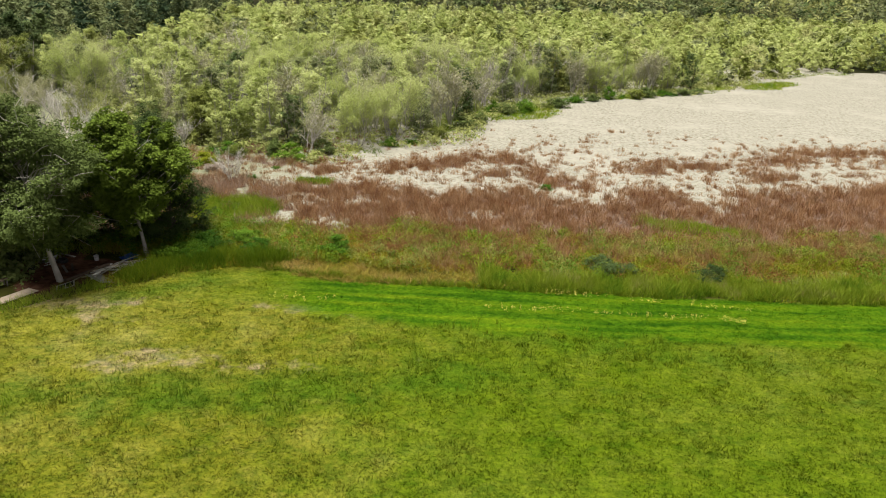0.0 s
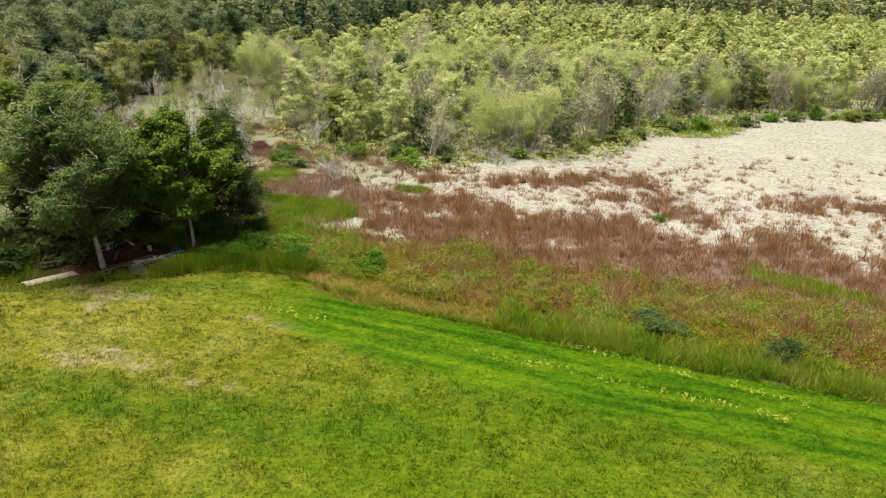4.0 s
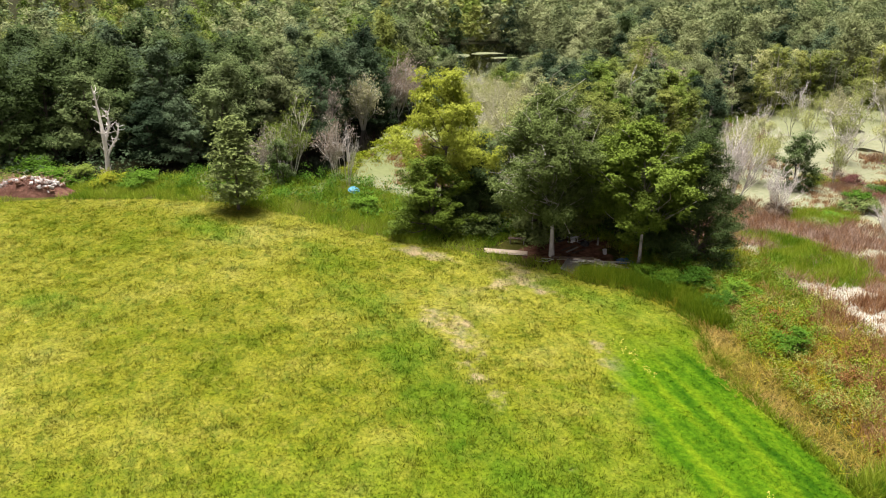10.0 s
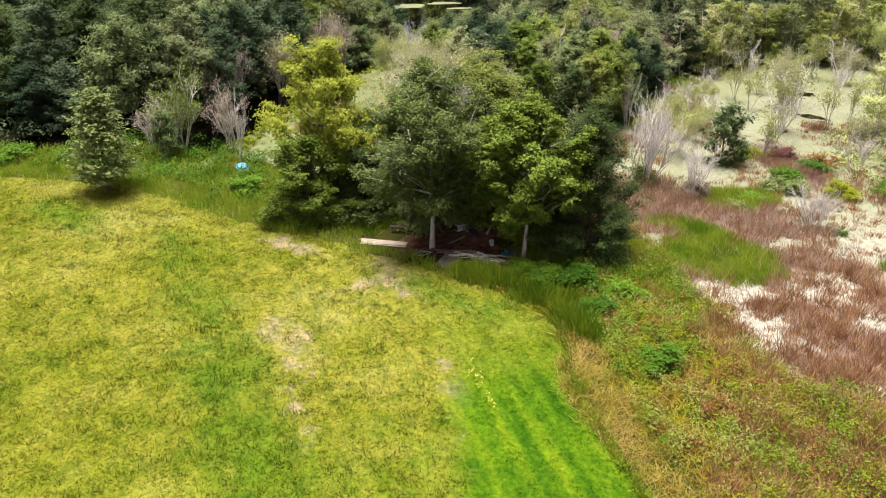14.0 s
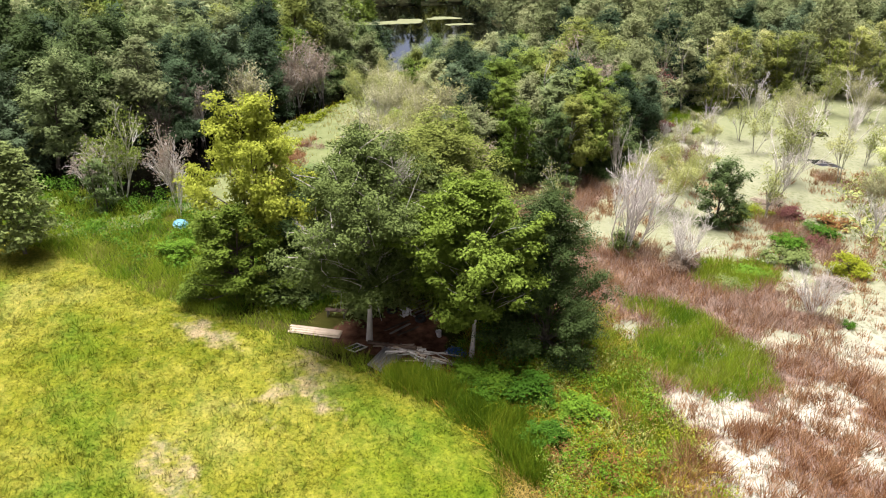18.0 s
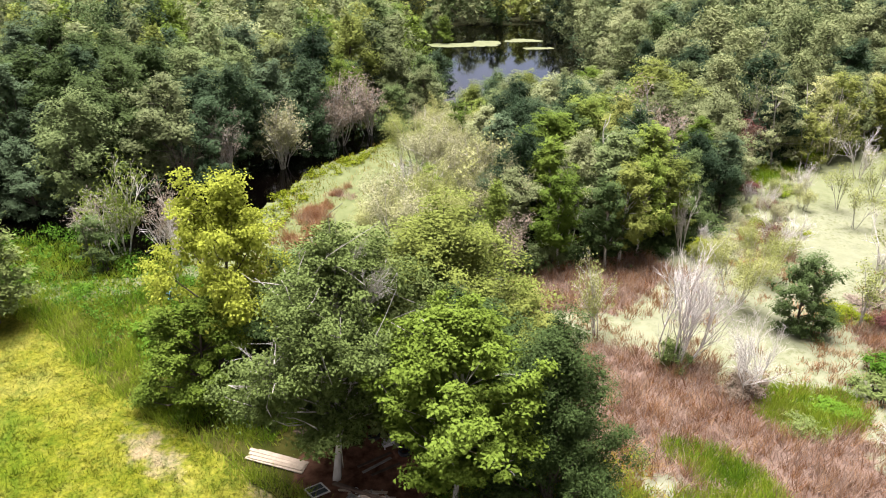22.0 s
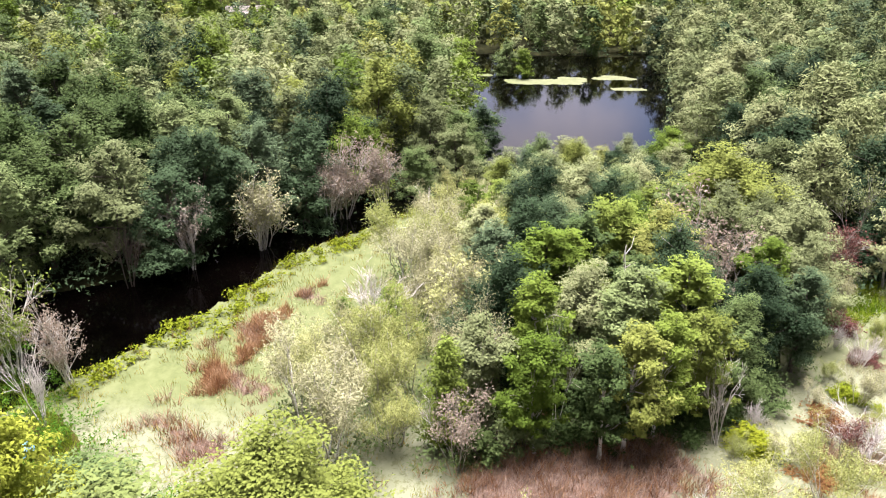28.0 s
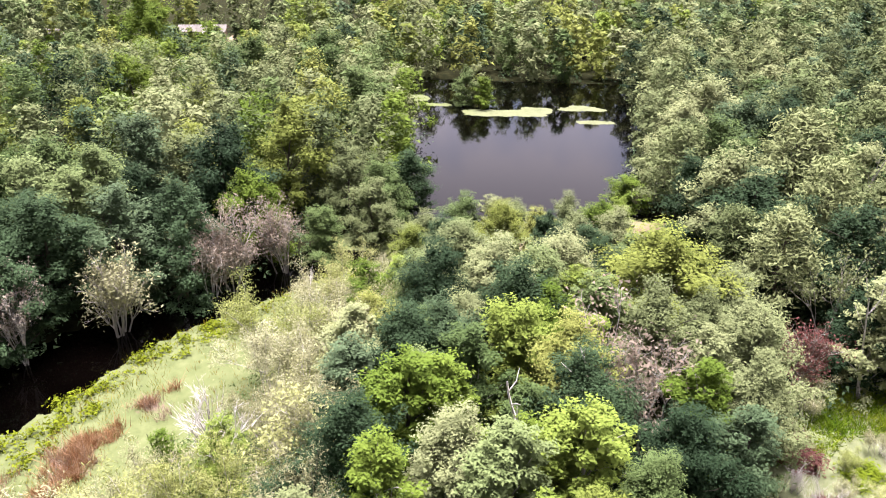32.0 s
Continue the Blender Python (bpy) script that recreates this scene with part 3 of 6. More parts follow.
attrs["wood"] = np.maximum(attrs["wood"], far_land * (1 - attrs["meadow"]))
attrs["soil"] = ease(ovals([(-23.6, 45.4, 3.4, 2.0, 60), (-26, 47.4, 2.6, 1.6, 40), (-23.3, 43.0, 1.2, 0.8, 0), (-20.5, 47.5, 1.6, 1.0, 60)], gx, gy), -0.6, 0.5)
attrs["sand"] = np.maximum(attrs["sand"], ease(ovals([(-195, 22, 5, 3, 10), (-208, 10, 9, 4, 30)], gx, gy), -1, 1))
GZ = height(gx, gy)
ground = new("ground", mesh_of("ground", np.stack([gx, gy, GZ], 1), gf, GROUND, attrs, smooth=True))
tagged(ground, "gently sloping meadow, marsh banks and woodland floor", "ground", kind="structure")

wx, wy, wf = sheet(spaced([(-175, -90, 2.0), (-90, -44, 1.0), (-44, 34, 0.7), (34, 60, 1.5), (60, 240, 12)]), spaced([(14, 50, 1.0), (50, 84, 0.7), (84, 95, 1.2), (95, 160, 3), (160, 260, 12)]))
open_water = np.maximum(side(POND, wx, wy) + 4, np.minimum(CREEK_HALF(wx) - along(CREEK, wx, wy), -46.6 - wx))
bank = np.minimum(side(FOREST_A, wx, wy) + 4.2, np.minimum(-47 - wx, wx + 86))
open_water = np.maximum(open_water, np.minimum(bank, wy - 25))
open_water = np.maximum(open_water, ovals([(-36.5, 57.8, 1.6, 0.8, 20), (-44, 92, 1.4, 0.5, 10), (-55, 97, 2.4, 0.4, 20)], wx, wy) + 0.3)
open_water = np.maximum(open_water, -94 - wx)
cover = 1 - ease(open_water, -0.6, 0.6)
cover = cover * (1 - ease(-wx, 47, 49) * (1 - ease(wy, 26, 28)))
LILIES = [(-139.7, 69.8, 2.0, 8.0, 0), (-143.0, 82.0, 1.9, 3.8, 0), (-134.7, 82.8, 1.6, 3.0, 0), (-144.8, 59.2, 1.6, 2.2, 0), (-149.2, 55.6, 2.6, 2.0, 20), (-142, 74.5, 1.4, 3.0, 10)]
cover = np.maximum(cover, ease(ovals(LILIES, wx, wy), -0.4, 0.5))
green = np.maximum(ease(-wx, 38, 50) * (1 - ease(wy, 62, 78)), 0.65 * ease(-wx, 22, 34) * (1 - ease(wy, 72, 84)))
green = np.maximum(green, 0.6 * ease(-wx, 100, 120))
green = np.maximum(green, 0.66 * ease(-wx, 8, 26))
green = np.maximum(green, 0.85 * ease(-wx, 42, 56))
water = new("water", mesh_of("water", np.stack([wx, wy, np.zeros(len(wx))], 1), wf, WATER, {"cover": cover, "green": green, "litter": 0.95 * ease(zones(wx, wy)["reed"], -0.9, 1.1)}))
tagged(water, "still marsh water under pale duckweed, dark where open", "water", kind="structure")


def level(x, y):
    """The ground's height at some points, read off the sheet."""
    x, y = np.asarray(x, float), np.asarray(y, float)
    i, j = np.clip(np.searchsorted(GX, x) - 1, 0, len(GX) - 2), np.clip(np.searchsorted(GY, y) - 1, 0, len(GY) - 2)
    u, v = (x - GX[i]) / (GX[i + 1] - GX[i]), (y - GY[j]) / (GY[j + 1] - GY[j])
    Z = GZ.reshape(len(GY), len(GX))
    return (Z[j, i] * (1 - u) + Z[j, i + 1] * u) * (1 - v) + (Z[j + 1, i] * (1 - u) + Z[j + 1, i + 1] * u) * v


def at(x, y):
    return float(level(np.array([float(x)]), np.array([float(y)]))[0])


# ---------------------------------------------------------------- trees (made about 10 m high, then scaled)


def crown_tree(seed, lobes=24, count=4000, size=0.22, low=0.3, wide=0.3, top=1.0, power=0.75, lobe=0.12, stems=1, sag=0.0, twigs=0, sub=5, sprays=False, sides=4, flat=0.42, inner=0.45, thick=0.5, foot=0.12, core=3, girth=0.17):
    """A broadleaf tree: trunk, limbs that run into loose bunches of leaves. Gives the two meshes."""
    rng = np.random.default_rng(seed)
    H = 10.0
    heads, spots = [], []
    tilt = rng.normal(size=2) * 0.25
    for i in range(lobes):
        t = (i + rng.random()) / lobes
        z = low + (top - low) * t
        reach = wide * (math.sin(math.pi * min(0.97, max(0.03, foot + (0.98 - foot) * t ** power))) ** 0.7)
        w = i * 2.399 + rng.normal() * 0.5
        reach *= 1 + 0.3 * math.sin(2 * w + seed) * 0.8
        r = reach * rng.uniform(0.35, 1.05) if t < 0.9 else reach * rng.uniform(0, 0.4)
        k = H * lobe * rng.uniform(0.6, 1.25)
        c = np.array((H * r * math.cos(w) + tilt[0] * z * 2, H * r * math.sin(w) + tilt[1] * z * 2, H * z * rng.uniform(0.94, 1.03) - 0.5 * k))
        heads.append((c, k))
        for _ in range(sub):
            d = rng.normal(size=3)
            d /= np.linalg.norm(d)
            q = k * rng.uniform(0.28, 0.6)
            e = c + d * k * np.array((0.85, 0.85, 0.6)) * rng.uniform(0.4, 1.35)
            spots.append((e[0], e[1], max(0.3, e[2]), q, q, q * rng.uniform(0.45, 0.7)))
    paths = []
    for s in range(stems):
        off = np.array((0.0, 0, 0)) if stems == 1 else np.array((rng.normal() * 0.4, rng.normal() * 0.4, 0))
        lean = tilt * 1.6 + rng.normal(size=2) * (0.2 if stems == 1 else 0.8)
        trunk = limb(off, (off[0] + lean[0], off[1] + lean[1], H * top * 0.88), girth / math.sqrt(stems) + 0.02, 0.03, rng, 0.02, 7)
        trunk[0] = (trunk[0][0], trunk[0][1] * 1.3)
        paths.append(trunk)
    for i, (c, k) in enumerate(heads):
        trunk = paths[i % stems]
        zz = max(0.15, 0.95 * low, (c[2] / H) - rng.uniform(0.06, 0.2))
        j = min(6, max(1, int(zz / (0.88 * top) * 7)))
        a, r = trunk[j]
        if sides > 4 or i % 3:
            paths.append(limb(a, c, r * thick, 0.018, rng, 0.1, 4 if sides > 4 else 2))
        for _ in range(twigs):
            e = c + rng.normal(size=3) * k * 0.9
            paths.append(limb(c, e, 0.024, 0.01, rng, 0.1, 2))
    tv, tf = tubes(paths, sides)
    lv, lf = shell(spots, count, size, rng, 0.55, flat, inner, 0.35, sprays)
    if core:
        cv, cf = shell(spots, count // core, size * (1.7 if sprays else 2.4), rng, 0.6, 0.6, 0.05, 0.0, sprays, loose=0.05)
        cv = (cv.reshape(-1, lf.shape[1], 3) * np.array((0.84, 0.84, 0.93))).reshape(-1, 3)
        lv, lf = np.concatenate([lv, cv]), np.concatenate([lf, cf + len(lv)])
    lv[:, 2] -= sag * np.hypot(lv[:, 0], lv[:, 1])
    return mesh_of("trunk", tv, tf, BARK["bark"], smooth=True), mesh_of("crown", lv, lf, LEAF["mid"])


def pine_tree(seed, count=5200, size=0.2):
    rng = np.random.default_rng(seed)
    H = 10.0
    paths = [limb((0, 0, 0), (rng.normal() * 0.2, rng.normal() * 0.2, H * 0.97), 0.16, 0.03, rng, 0.015, 8)]
    spots = []
    for i in range(30):
        t = (i + rng.random()) / 30
        z = 0.38 + 0.6 * t
        w, r = i * 2.399, (0.27 * (1 - t) ** 0.6 + 0.03) * rng.uniform(0.5, 1)
        p = (H * r * math.cos(w), H * r * math.sin(w), H * z)
        a, rr = paths[0][min(8, int(z * 8))]
        paths.append(limb(a, p, 0.05, 0.015, rng, 0.08, 3))
        k = H * rng.uniform(0.07, 0.11)
        spots.append((*p, k * 1.2, k * 1.2, k * 0.6))
    tv, tf = tubes(paths, 4)
    lv, lf = shell(spots, count, size, rng, 0.3, 0.7, 0.25, 0.2)
    return mesh_of("trunk", tv, tf, BARK["bark"], smooth=True), mesh_of("crown", lv, lf, LEAF["pine"])


def cone_tree(seed, count=7500, size=0.15):
    rng = np.random.default_rng(seed)
    H = 10.0
    paths = [limb((0, 0, 0), (0.1, 0, H * 0.97), 0.15, 0.02, rng, 0.01, 8)]
    spots = []
    for i in range(54):
        t = (i + rng.random()) / 54
        z = 0.16 + 0.82 * t
        w, r = i * 2.399, 0.33 * (1 - t) ** 0.75 * min(1, 0.55 + 3 * t) * rng.uniform(0.7, 1)
        p = np.array((H * r * math.cos(w), H * r * math.sin(w), H * z))
        a = paths[0][min(8, int(z * 8))][0]
        paths.append(limb(a, p, 0.05, 0.012, rng, 0.06, 3))
        for f in (0.45, 0.75, 1.0):
            q = a + (p - a) * f
            k = H * 0.065 * rng.uniform(0.7, 1.2)
            spots.append((*q, k, k, k * 0.55))
    tv, tf = tubes(paths, 4)
    lv, lf = shell(spots, count, size, rng, 0.5, 0.6, 0.5, 0.3)
    return mesh_of("trunk", tv, tf, BARK["bark"], smooth=True), mesh_of("crown", lv, lf, LEAF["mid"])


def bare_tree(seed, stems=3, spread=0.25, forks=4, depth=3, count=0, size=0.16, thick=0.12, slim=0.55):
    """A dead or thin tree: forking bare limbs and, with count, a few leaves on the twigs."""
    rng = np.random.default_rng(seed)
    H = 10.0
    paths, tips = [], []

    def grow(a, way, length, r, level):
        b = a + way * length
        path = limb(a, b, r, r * 0.5, rng, 0.06, (4, 3, 2, 1, 1)[level])
        paths.append(path)
        if level >= depth:
            tips.append(b)
            tips.append((a + b) / 2)
            return
        for _ in range(forks if level else forks + 1):
            t = rng.uniform(0.35, 1.0)
            p = path[min(len(path) - 1, max(1, int(round(t * (len(path) - 1)))))][0]
            w = way + rng.normal(size=3) * (0.34 + 0.1 * level)
            w[2] += 0.25
            w /= np.linalg.norm(w)
            grow(p, w, length * rng.uniform(0.38, 0.6), r * 0.5, level + 1)

    for s in range(stems):
        w = np.array((rng.normal() * spread, rng.normal() * spread, 1.0))
        grow(np.array((rng.normal() * 0.25, rng.normal() * 0.25, 0.0)), w / np.linalg.norm(w), H * rng.uniform(0.5, 0.68), thick, 0)
    tv, tf = tubes(paths, 3)
    crown = None
    if count:
        tips = np.array(tips)
        c = tips[rng.integers(len(tips), size=count)] + rng.normal(size=(count, 3)) * 0.36
        lv, lf = leaves(c, np.tile((0, 0, 0.8), (count, 1)), size, rng, slim, 0.9)
        crown = mesh_of("crown", lv, lf, LEAF["pale"])
    return mesh_of("trunk", tv, tf, BARK["pale"], smooth=True), crown


def forked_snag(seed):
    """A tall dead trunk with two lesser stems on one side and many broken spurs."""
    rng = np.random.default_rng(seed)
    paths = []
    for a, b, c, r in (((0, 0, 0), (0.1, 0.25, 5.0), (-0.1, -0.15, 9.9), 0.3), ((0, 0.1, 2.0), (0.1, 1.15, 4.0), (0.0, 1.75, 6.0), 0.17), ((0.05, 0.15, 3.4), (-0.2, 0.8, 5.4), (0.1, 0.95, 7.4), 0.16)):
        low, high = limb(a, b, r, r * 0.72, rng, 0.03, 5), limb(b, c, r * 0.72, 0.045, rng, 0.05, 6)
        paths += [low, high]
        for p, q in low[2:] + high[:-1]:
            for _ in range(3):
                w = rng.normal(size=3)
                w[2] = abs(w[2]) * 0.8 + 0.35
                e = np.array(p) + w / np.linalg.norm(w) * rng.uniform(0.3, 1.25)
                paths.append(limb(p, e, 0.045, 0.014, rng, 0.12, 3))
    for _ in range(40):
        w = rng.uniform(0, 2 * math.pi)
        paths.append(limb((0.2 * math.cos(w), 0.2 * math.sin(w), rng.uniform(0.1, 1.2)), (rng.uniform(0.4, 0.9) * math.cos(w), rng.uniform(0.4, 0.9) * math.sin(w), rng.uniform(0.1, 1.8)), 0.03, 0.012, rng, 0.12, 3))
    tv, tf = tubes(paths, 5)
    return mesh_of("trunk", tv, tf, BARK["white"], smooth=True), None


def shrub(seed, count=4200, size=0.058, lobes=26):
    """A ragged bush about 2 m high and wide."""
    rng = np.random.default_rng(seed)
    spots, paths = [], []
    for i in range(lobes):
        w, r = i * 2.399 + rng.normal() * 0.4, 0.95 * math.sqrt((i + 0.5) / lobes) * rng.uniform(0.6, 1.1)
        z = rng.uniform(0.2, 1.95) * (1.12 - 0.62 * r)
        k = rng.uniform(0.12, 0.36)
        spots.append((r * math.cos(w), r * math.sin(w), z, k, k, k * 0.85))
        paths.append(limb((0.1 * math.cos(w), 0.1 * math.sin(w), -0.1), spots[-1][:3], 0.03, 0.01, rng, 0.1, 3))
    tv, tf = tubes(paths, 4)
    lv, lf = shell(spots, count, size, rng, 0.5, 0.7, 0.3, 0.3, loose=0.4)
    lv[:, 2] = np.maximum(lv[:, 2], 0.02)
    return mesh_of("stems", tv, tf, BARK["bark"], smooth=True), mesh_of("foliage", lv, lf, LEAF["mid"])


PROTO = {
    "oak": [crown_tree(s, 40, 11500, 0.095, 0.2, 0.34, lobe=0.12, sub=6, flat=0.3) for s in (1, 2, 3, 4)],
    "low": [crown_tree(s, 40, 11500, 0.095, 0.06, 0.31, power=0.6, lobe=0.12, sub=6, flat=0.32) for s in (5, 6, 7)],
    "tall": [crown_tree(s, 34, 8500, 0.092, 0.3, 0.22, lobe=0.09, flat=0.34) for s in (8, 9, 10)],
    "fine": [crown_tree(s, 46, 19000, 0.07, 0.18, 0.33, lobe=0.11, sub=7, flat=0.4, inner=0.35) for s in (31, 32, 33, 34)],
    "pole": [crown_tree(s, 30, 7500, 0.092, 0.3, 0.2, lobe=0.09, flat=0.4) for s in (11, 12)],
    "slim": [crown_tree(s, 26, 5200, 0.105, 0.16, 0.25, lobe=0.1, stems=2, twigs=0, sub=5, flat=0.4, inner=0.3, core=9) for s in (14, 15, 16, 17)],
    "pine": [pine_tree(s) for s in (20, 21)],
    "cone": [cone_tree(30)],
    "bare": [bare_tree(s, 5, 0.26, 4, 3) for s in (40, 41, 42)],
    "grey": [bare_tree(s, 3, 0.22, 3, 3, 1700, 0.125, 0.09) for s in (43, 44, 45)],
    "feather": [bare_tree(s, 5, 0.3, 3, 3, 11500, 0.13, 0.08, 0.22) for s in (47, 48)],
    "ghost": [bare_tree(s, 13, 0.2, 4, 3, 0, 0.1, 0.085) for s in (70, 74)],
    "half": [bare_tree(s, 6, 0.2, 4, 3, 2600, 0.14, 0.11) for s in (72, 73)],
    "snag": [bare_tree(46, 2, 0.12, 2, 2, 0, 0.1, 0.2)],
    "fork": [forked_snag(49)],
    "shrub": [shrub(s) for s in (50, 51, 52, 53)],
    "big_oak": [crown_tree(60, 110, 62000, 0.062, 0.3, 0.36, power=0.95, foot=0.04, lobe=0.09, sub=6, sprays=True, sides=6, flat=0.6, inner=0.25, twigs=1, thick=0.35, girth=0.13)],
    "big_maple": [crown_tree(61, 96, 46000, 0.085, 0.36, 0.36, power=1.0, foot=0.04, lobe=0.085, sub=5, sprays=True, sides=6, inner=0.3, thick=0.3, flat=0.5, girth=0.11)],
    "big_low": [crown_tree(62, 46, 30000, 0.095, 0.1, 0.36, power=0.95, lobe=0.115, sub=6, sprays=True, sides=6, inner=0.35, flat=0.5),
                crown_tree(64, 34, 19000, 0.085, 0.4, 0.36, power=0.9, foot=0.1, lobe=0.105, sub=6, sprays=True, sides=6, inner=0.3, flat=0.5),
                crown_tree(63, 70, 62000, 0.05, 0.06, 0.3, power=0.6, lobe=0.11, sub=6, sprays=True, inner=0.3, flat=0.5)],
}
HIGH = {"shrub": 2.0}


REACH = {}
for pairs in PROTO.values():
    for pair in pairs:
        me = pair[1] or pair[0]
        co = np.zeros(3 * len(me.vertices), dtype=np.float32)
        me.vertices.foreach_get("co", co)
        co = co.reshape(-1, 3)
        REACH[me.name] = float(np.percentile(np.hypot(co[:, 0], co[:, 1]), 94))


def plant(kind, x, y, h, r=None, leaf=None, bark=None, name="tree", label="", category="tree", group="", turn=None, proto=None, z=None, lean=(0, 0)):
    """One tree or bush with its own trunk and crown objects on shared meshes."""
    rng = random.Random(round(x * 131 + y * 977 + h * 17))
    trunk, crown = PROTO[kind][rng.randrange(len(PROTO[kind])) if proto is None else proto]
    s = h / HIGH.get(kind, 10.0)
    base = REACH[(crown or trunk).name]
    w = s if r is None else r / base
    turn = rng.uniform(0, 360) if turn is None else turn
    root = thing(name, Matrix.Translation((x, y, (at(x, y) if z is None else z) - 0.08)) @ Matrix.Rotation(math.atan2(math.hypot(*lean), h), 4, Vector((-lean[1], lean[0], 0.001))) @ Matrix.Rotation(radians(turn), 4, "Z") @ Matrix.Diagonal((w, w, s, 1)), label, category, group)
    for me in (trunk, crown):
        if me is None:
            continue
        ob = new(me.name.split(".")[0], me)
        ob.parent = root
        want = BARK[bark] if me is trunk and bark else LEAF[leaf] if me is crown and leaf else None
        if want:
            ob.material_slots[0].link = "OBJECT"
            ob.material_slots[0].material = want
    return root



# ---------------------------------------------------------------- grass, weeds and reeds


def blades(name, x, y, count, tall, wide, lean, material, label, spread, seed, attributes=False, category="grass", uneven=0.22):
    """Tufts of narrow blades at the points, joined as one."""
    rng = np.random.default_rng(seed)
    n = len(x)
    bx = np.repeat(x, count) + rng.normal(size=n * count) * spread
    by = np.repeat(y, count) + rng.normal(size=n * count) * spread
    bz = np.repeat(np.maximum(level(x, y), -0.07), count)
    hh = np.repeat(tall * rng.uniform(0.65, 1.3, n) * (1 + uneven * ripple(x, y, 1.4, 2.7)), count) * rng.uniform(0.6, 1.15, n * count)
    w = rng.uniform(0, 2 * math.pi, n * count)
    dx, dy = np.cos(w) * wide, np.sin(w) * wide
    lx, ly = rng.normal(size=n * count) * lean * hh, rng.normal(size=n * count) * lean * hh
    v = np.stack([np.stack([bx - dx, by - dy, bz - 0.03], 1), np.stack([bx + dx, by + dy, bz - 0.03], 1), np.stack([bx + lx, by + ly, bz + hh], 1)], 1).reshape(-1, 3)
    att = None
    if attributes:
        fx, fy = np.repeat(bx, 3), np.repeat(by, 3)
        att = meadow_attributes(fx, fy, side(FIELD, fx, fy))
    ob = new(name, mesh_of(name, v, np.arange(len(v)).reshape(-1, 3), material, att))
    return tagged(ob, label, category, kind="stuff")


def scatter(n, x0, x1, y0, y1, keep, seed):
    rng = np.random.default_rng(seed)
    x, y = rng.uniform(x0, x1, n), rng.uniform(y0, y1, n)
    k = keep(x, y, rng.random(n))
    return x[k], y[k]


def in_field(x, y, u):
    a = meadow_attributes(x, y, side(FIELD, x, y))
    return (side(FIELD, x, y) > 0.1) & (u > 0.55 * a["bare"] + 0.8 * a["mown"] - 0.1)


x, y = scatter(125000, -52, 34, 3, 47.5, in_field, 1)
blades("meadow_grass", x, y, 4, 0.075, 0.027, 1.9, MEADOW, "yellow green unmown meadow grass in low tufts", 0.13, 2, True)
x, y = scatter(26000, -50, 34, 6, 46.5, lambda x, y, u: (side(FIELD, x, y) > 0.6) & (meadow_attributes(x, y, side(FIELD, x, y))["mown"] < 0.4) & (u < 0.12 + 0.7 * ease(ripple(x, y, 1.1, 3.3), 0.1, 0.9)), 71)
blades("grass_tufts", x, y, 9, 0.17, 0.02, 0.7, MEADOW, "coarser meadow grass standing in small tufts", 0.11, 72, True)
x, y = scatter(5200, -50, 34, 3, 47.5, lambda x, y, u: (side(FIELD, x, y) > 0.3) & (u < 0.8 * ease(ovals(LUSH[:8], x, y), -1.5, 0.8) + 0.001), 3)
blades("tall_grass", x, y, 8, 0.42, 0.02, 0.35, SEDGE, "darker green tall grass tufts in the meadow", 0.16, 4)
YARD = [(-24.2, 45.4, 4.8, 2.8, 58), (-21.3, 45.9, 2.9, 1.5, 55), (-25.2, 41.5, 2.1, 1.0, 62), (-50.8, 5.6, 4.6, 2.4, 65)]
WEEDY = lambda x, y: (side(FIELD, x, y) < 0.0) & (side(LAND, x, y) > -2.5 + 1.5 * ripple(x, y, 0.5, 2.0))
x, y = scatter(15000, -24, 62, 44, 59, lambda x, y, u: WEEDY(x, y) & (ovals(YARD, x, y) < 0) & (u < 0.8 - 0.75 * ease(side(FIELD, x, y), -2.6, -1.6) * ease(x, -16, -10)), 5)
blades("rank_weeds", x, y, 9, 0.5, 0.028, 1.05, WEED, "rank olive and yellow weeds along the meadow edge", 0.26, 6, category="weeds")
x, y = scatter(9000, -12, 62, 44, 49, lambda x, y, u: (np.abs(side(FIELD, x, y) + 1.2) < 1.1 + 0.6 * ripple(x, y, 0.3)), 7)
k = (x < 5) | (x > 27)
x, y = x[k], y[k]
blades("straw_grass", x, y, 10, 0.3, 0.02, 1.2, STRAW, "tan dry grass bordering the mown strip", 0.22, 8)
x, y = scatter(26000, -56, -14, -2, 54, lambda x, y, u: (side(FIELD, x, y) < 0.2) & (side(FIELD, x, y) > -10) & (side(LAND, x, y) > -1) & (ovals(YARD, x, y) < 0) & (u < 1.15 - 0.07 * np.abs(side(FIELD, x, y))), 9)
blades("edge_grass", x, y, 11, 0.55, 0.026, 0.45, EDGE, "tall green grass along the wood's edge", 0.22, 10)
x, y = scatter(9000, -23, -8, 43, 53, lambda x, y, u: np.abs(along([(-19.6, 45.3), (-17.4, 47.0), (-14.2, 48.9), (-10.5, 49.3)], x, y)) < 0.75 + 0.3 * ripple(x, y, 0.8), 47)
blades("tall_green_grass", x, y, 10, 0.85, 0.034, 0.35, SEDGE, "lush tall green grass beside the meadow clump", 0.18, 48)
x, y = scatter(6000, 3, 30, 44.5, 49.5, lambda x, y, u: (side(FIELD, x, y) < -0.4) & (side(FIELD, x, y) > -2.8 + 0.9 * ripple(x, y, 0.5, 1.0)), 81)
blades("verge_tall_grass", x, y, 10, 0.7, 0.03, 0.45, EDGE, "tall fresh green grass beside the mown strip", 0.18, 82)
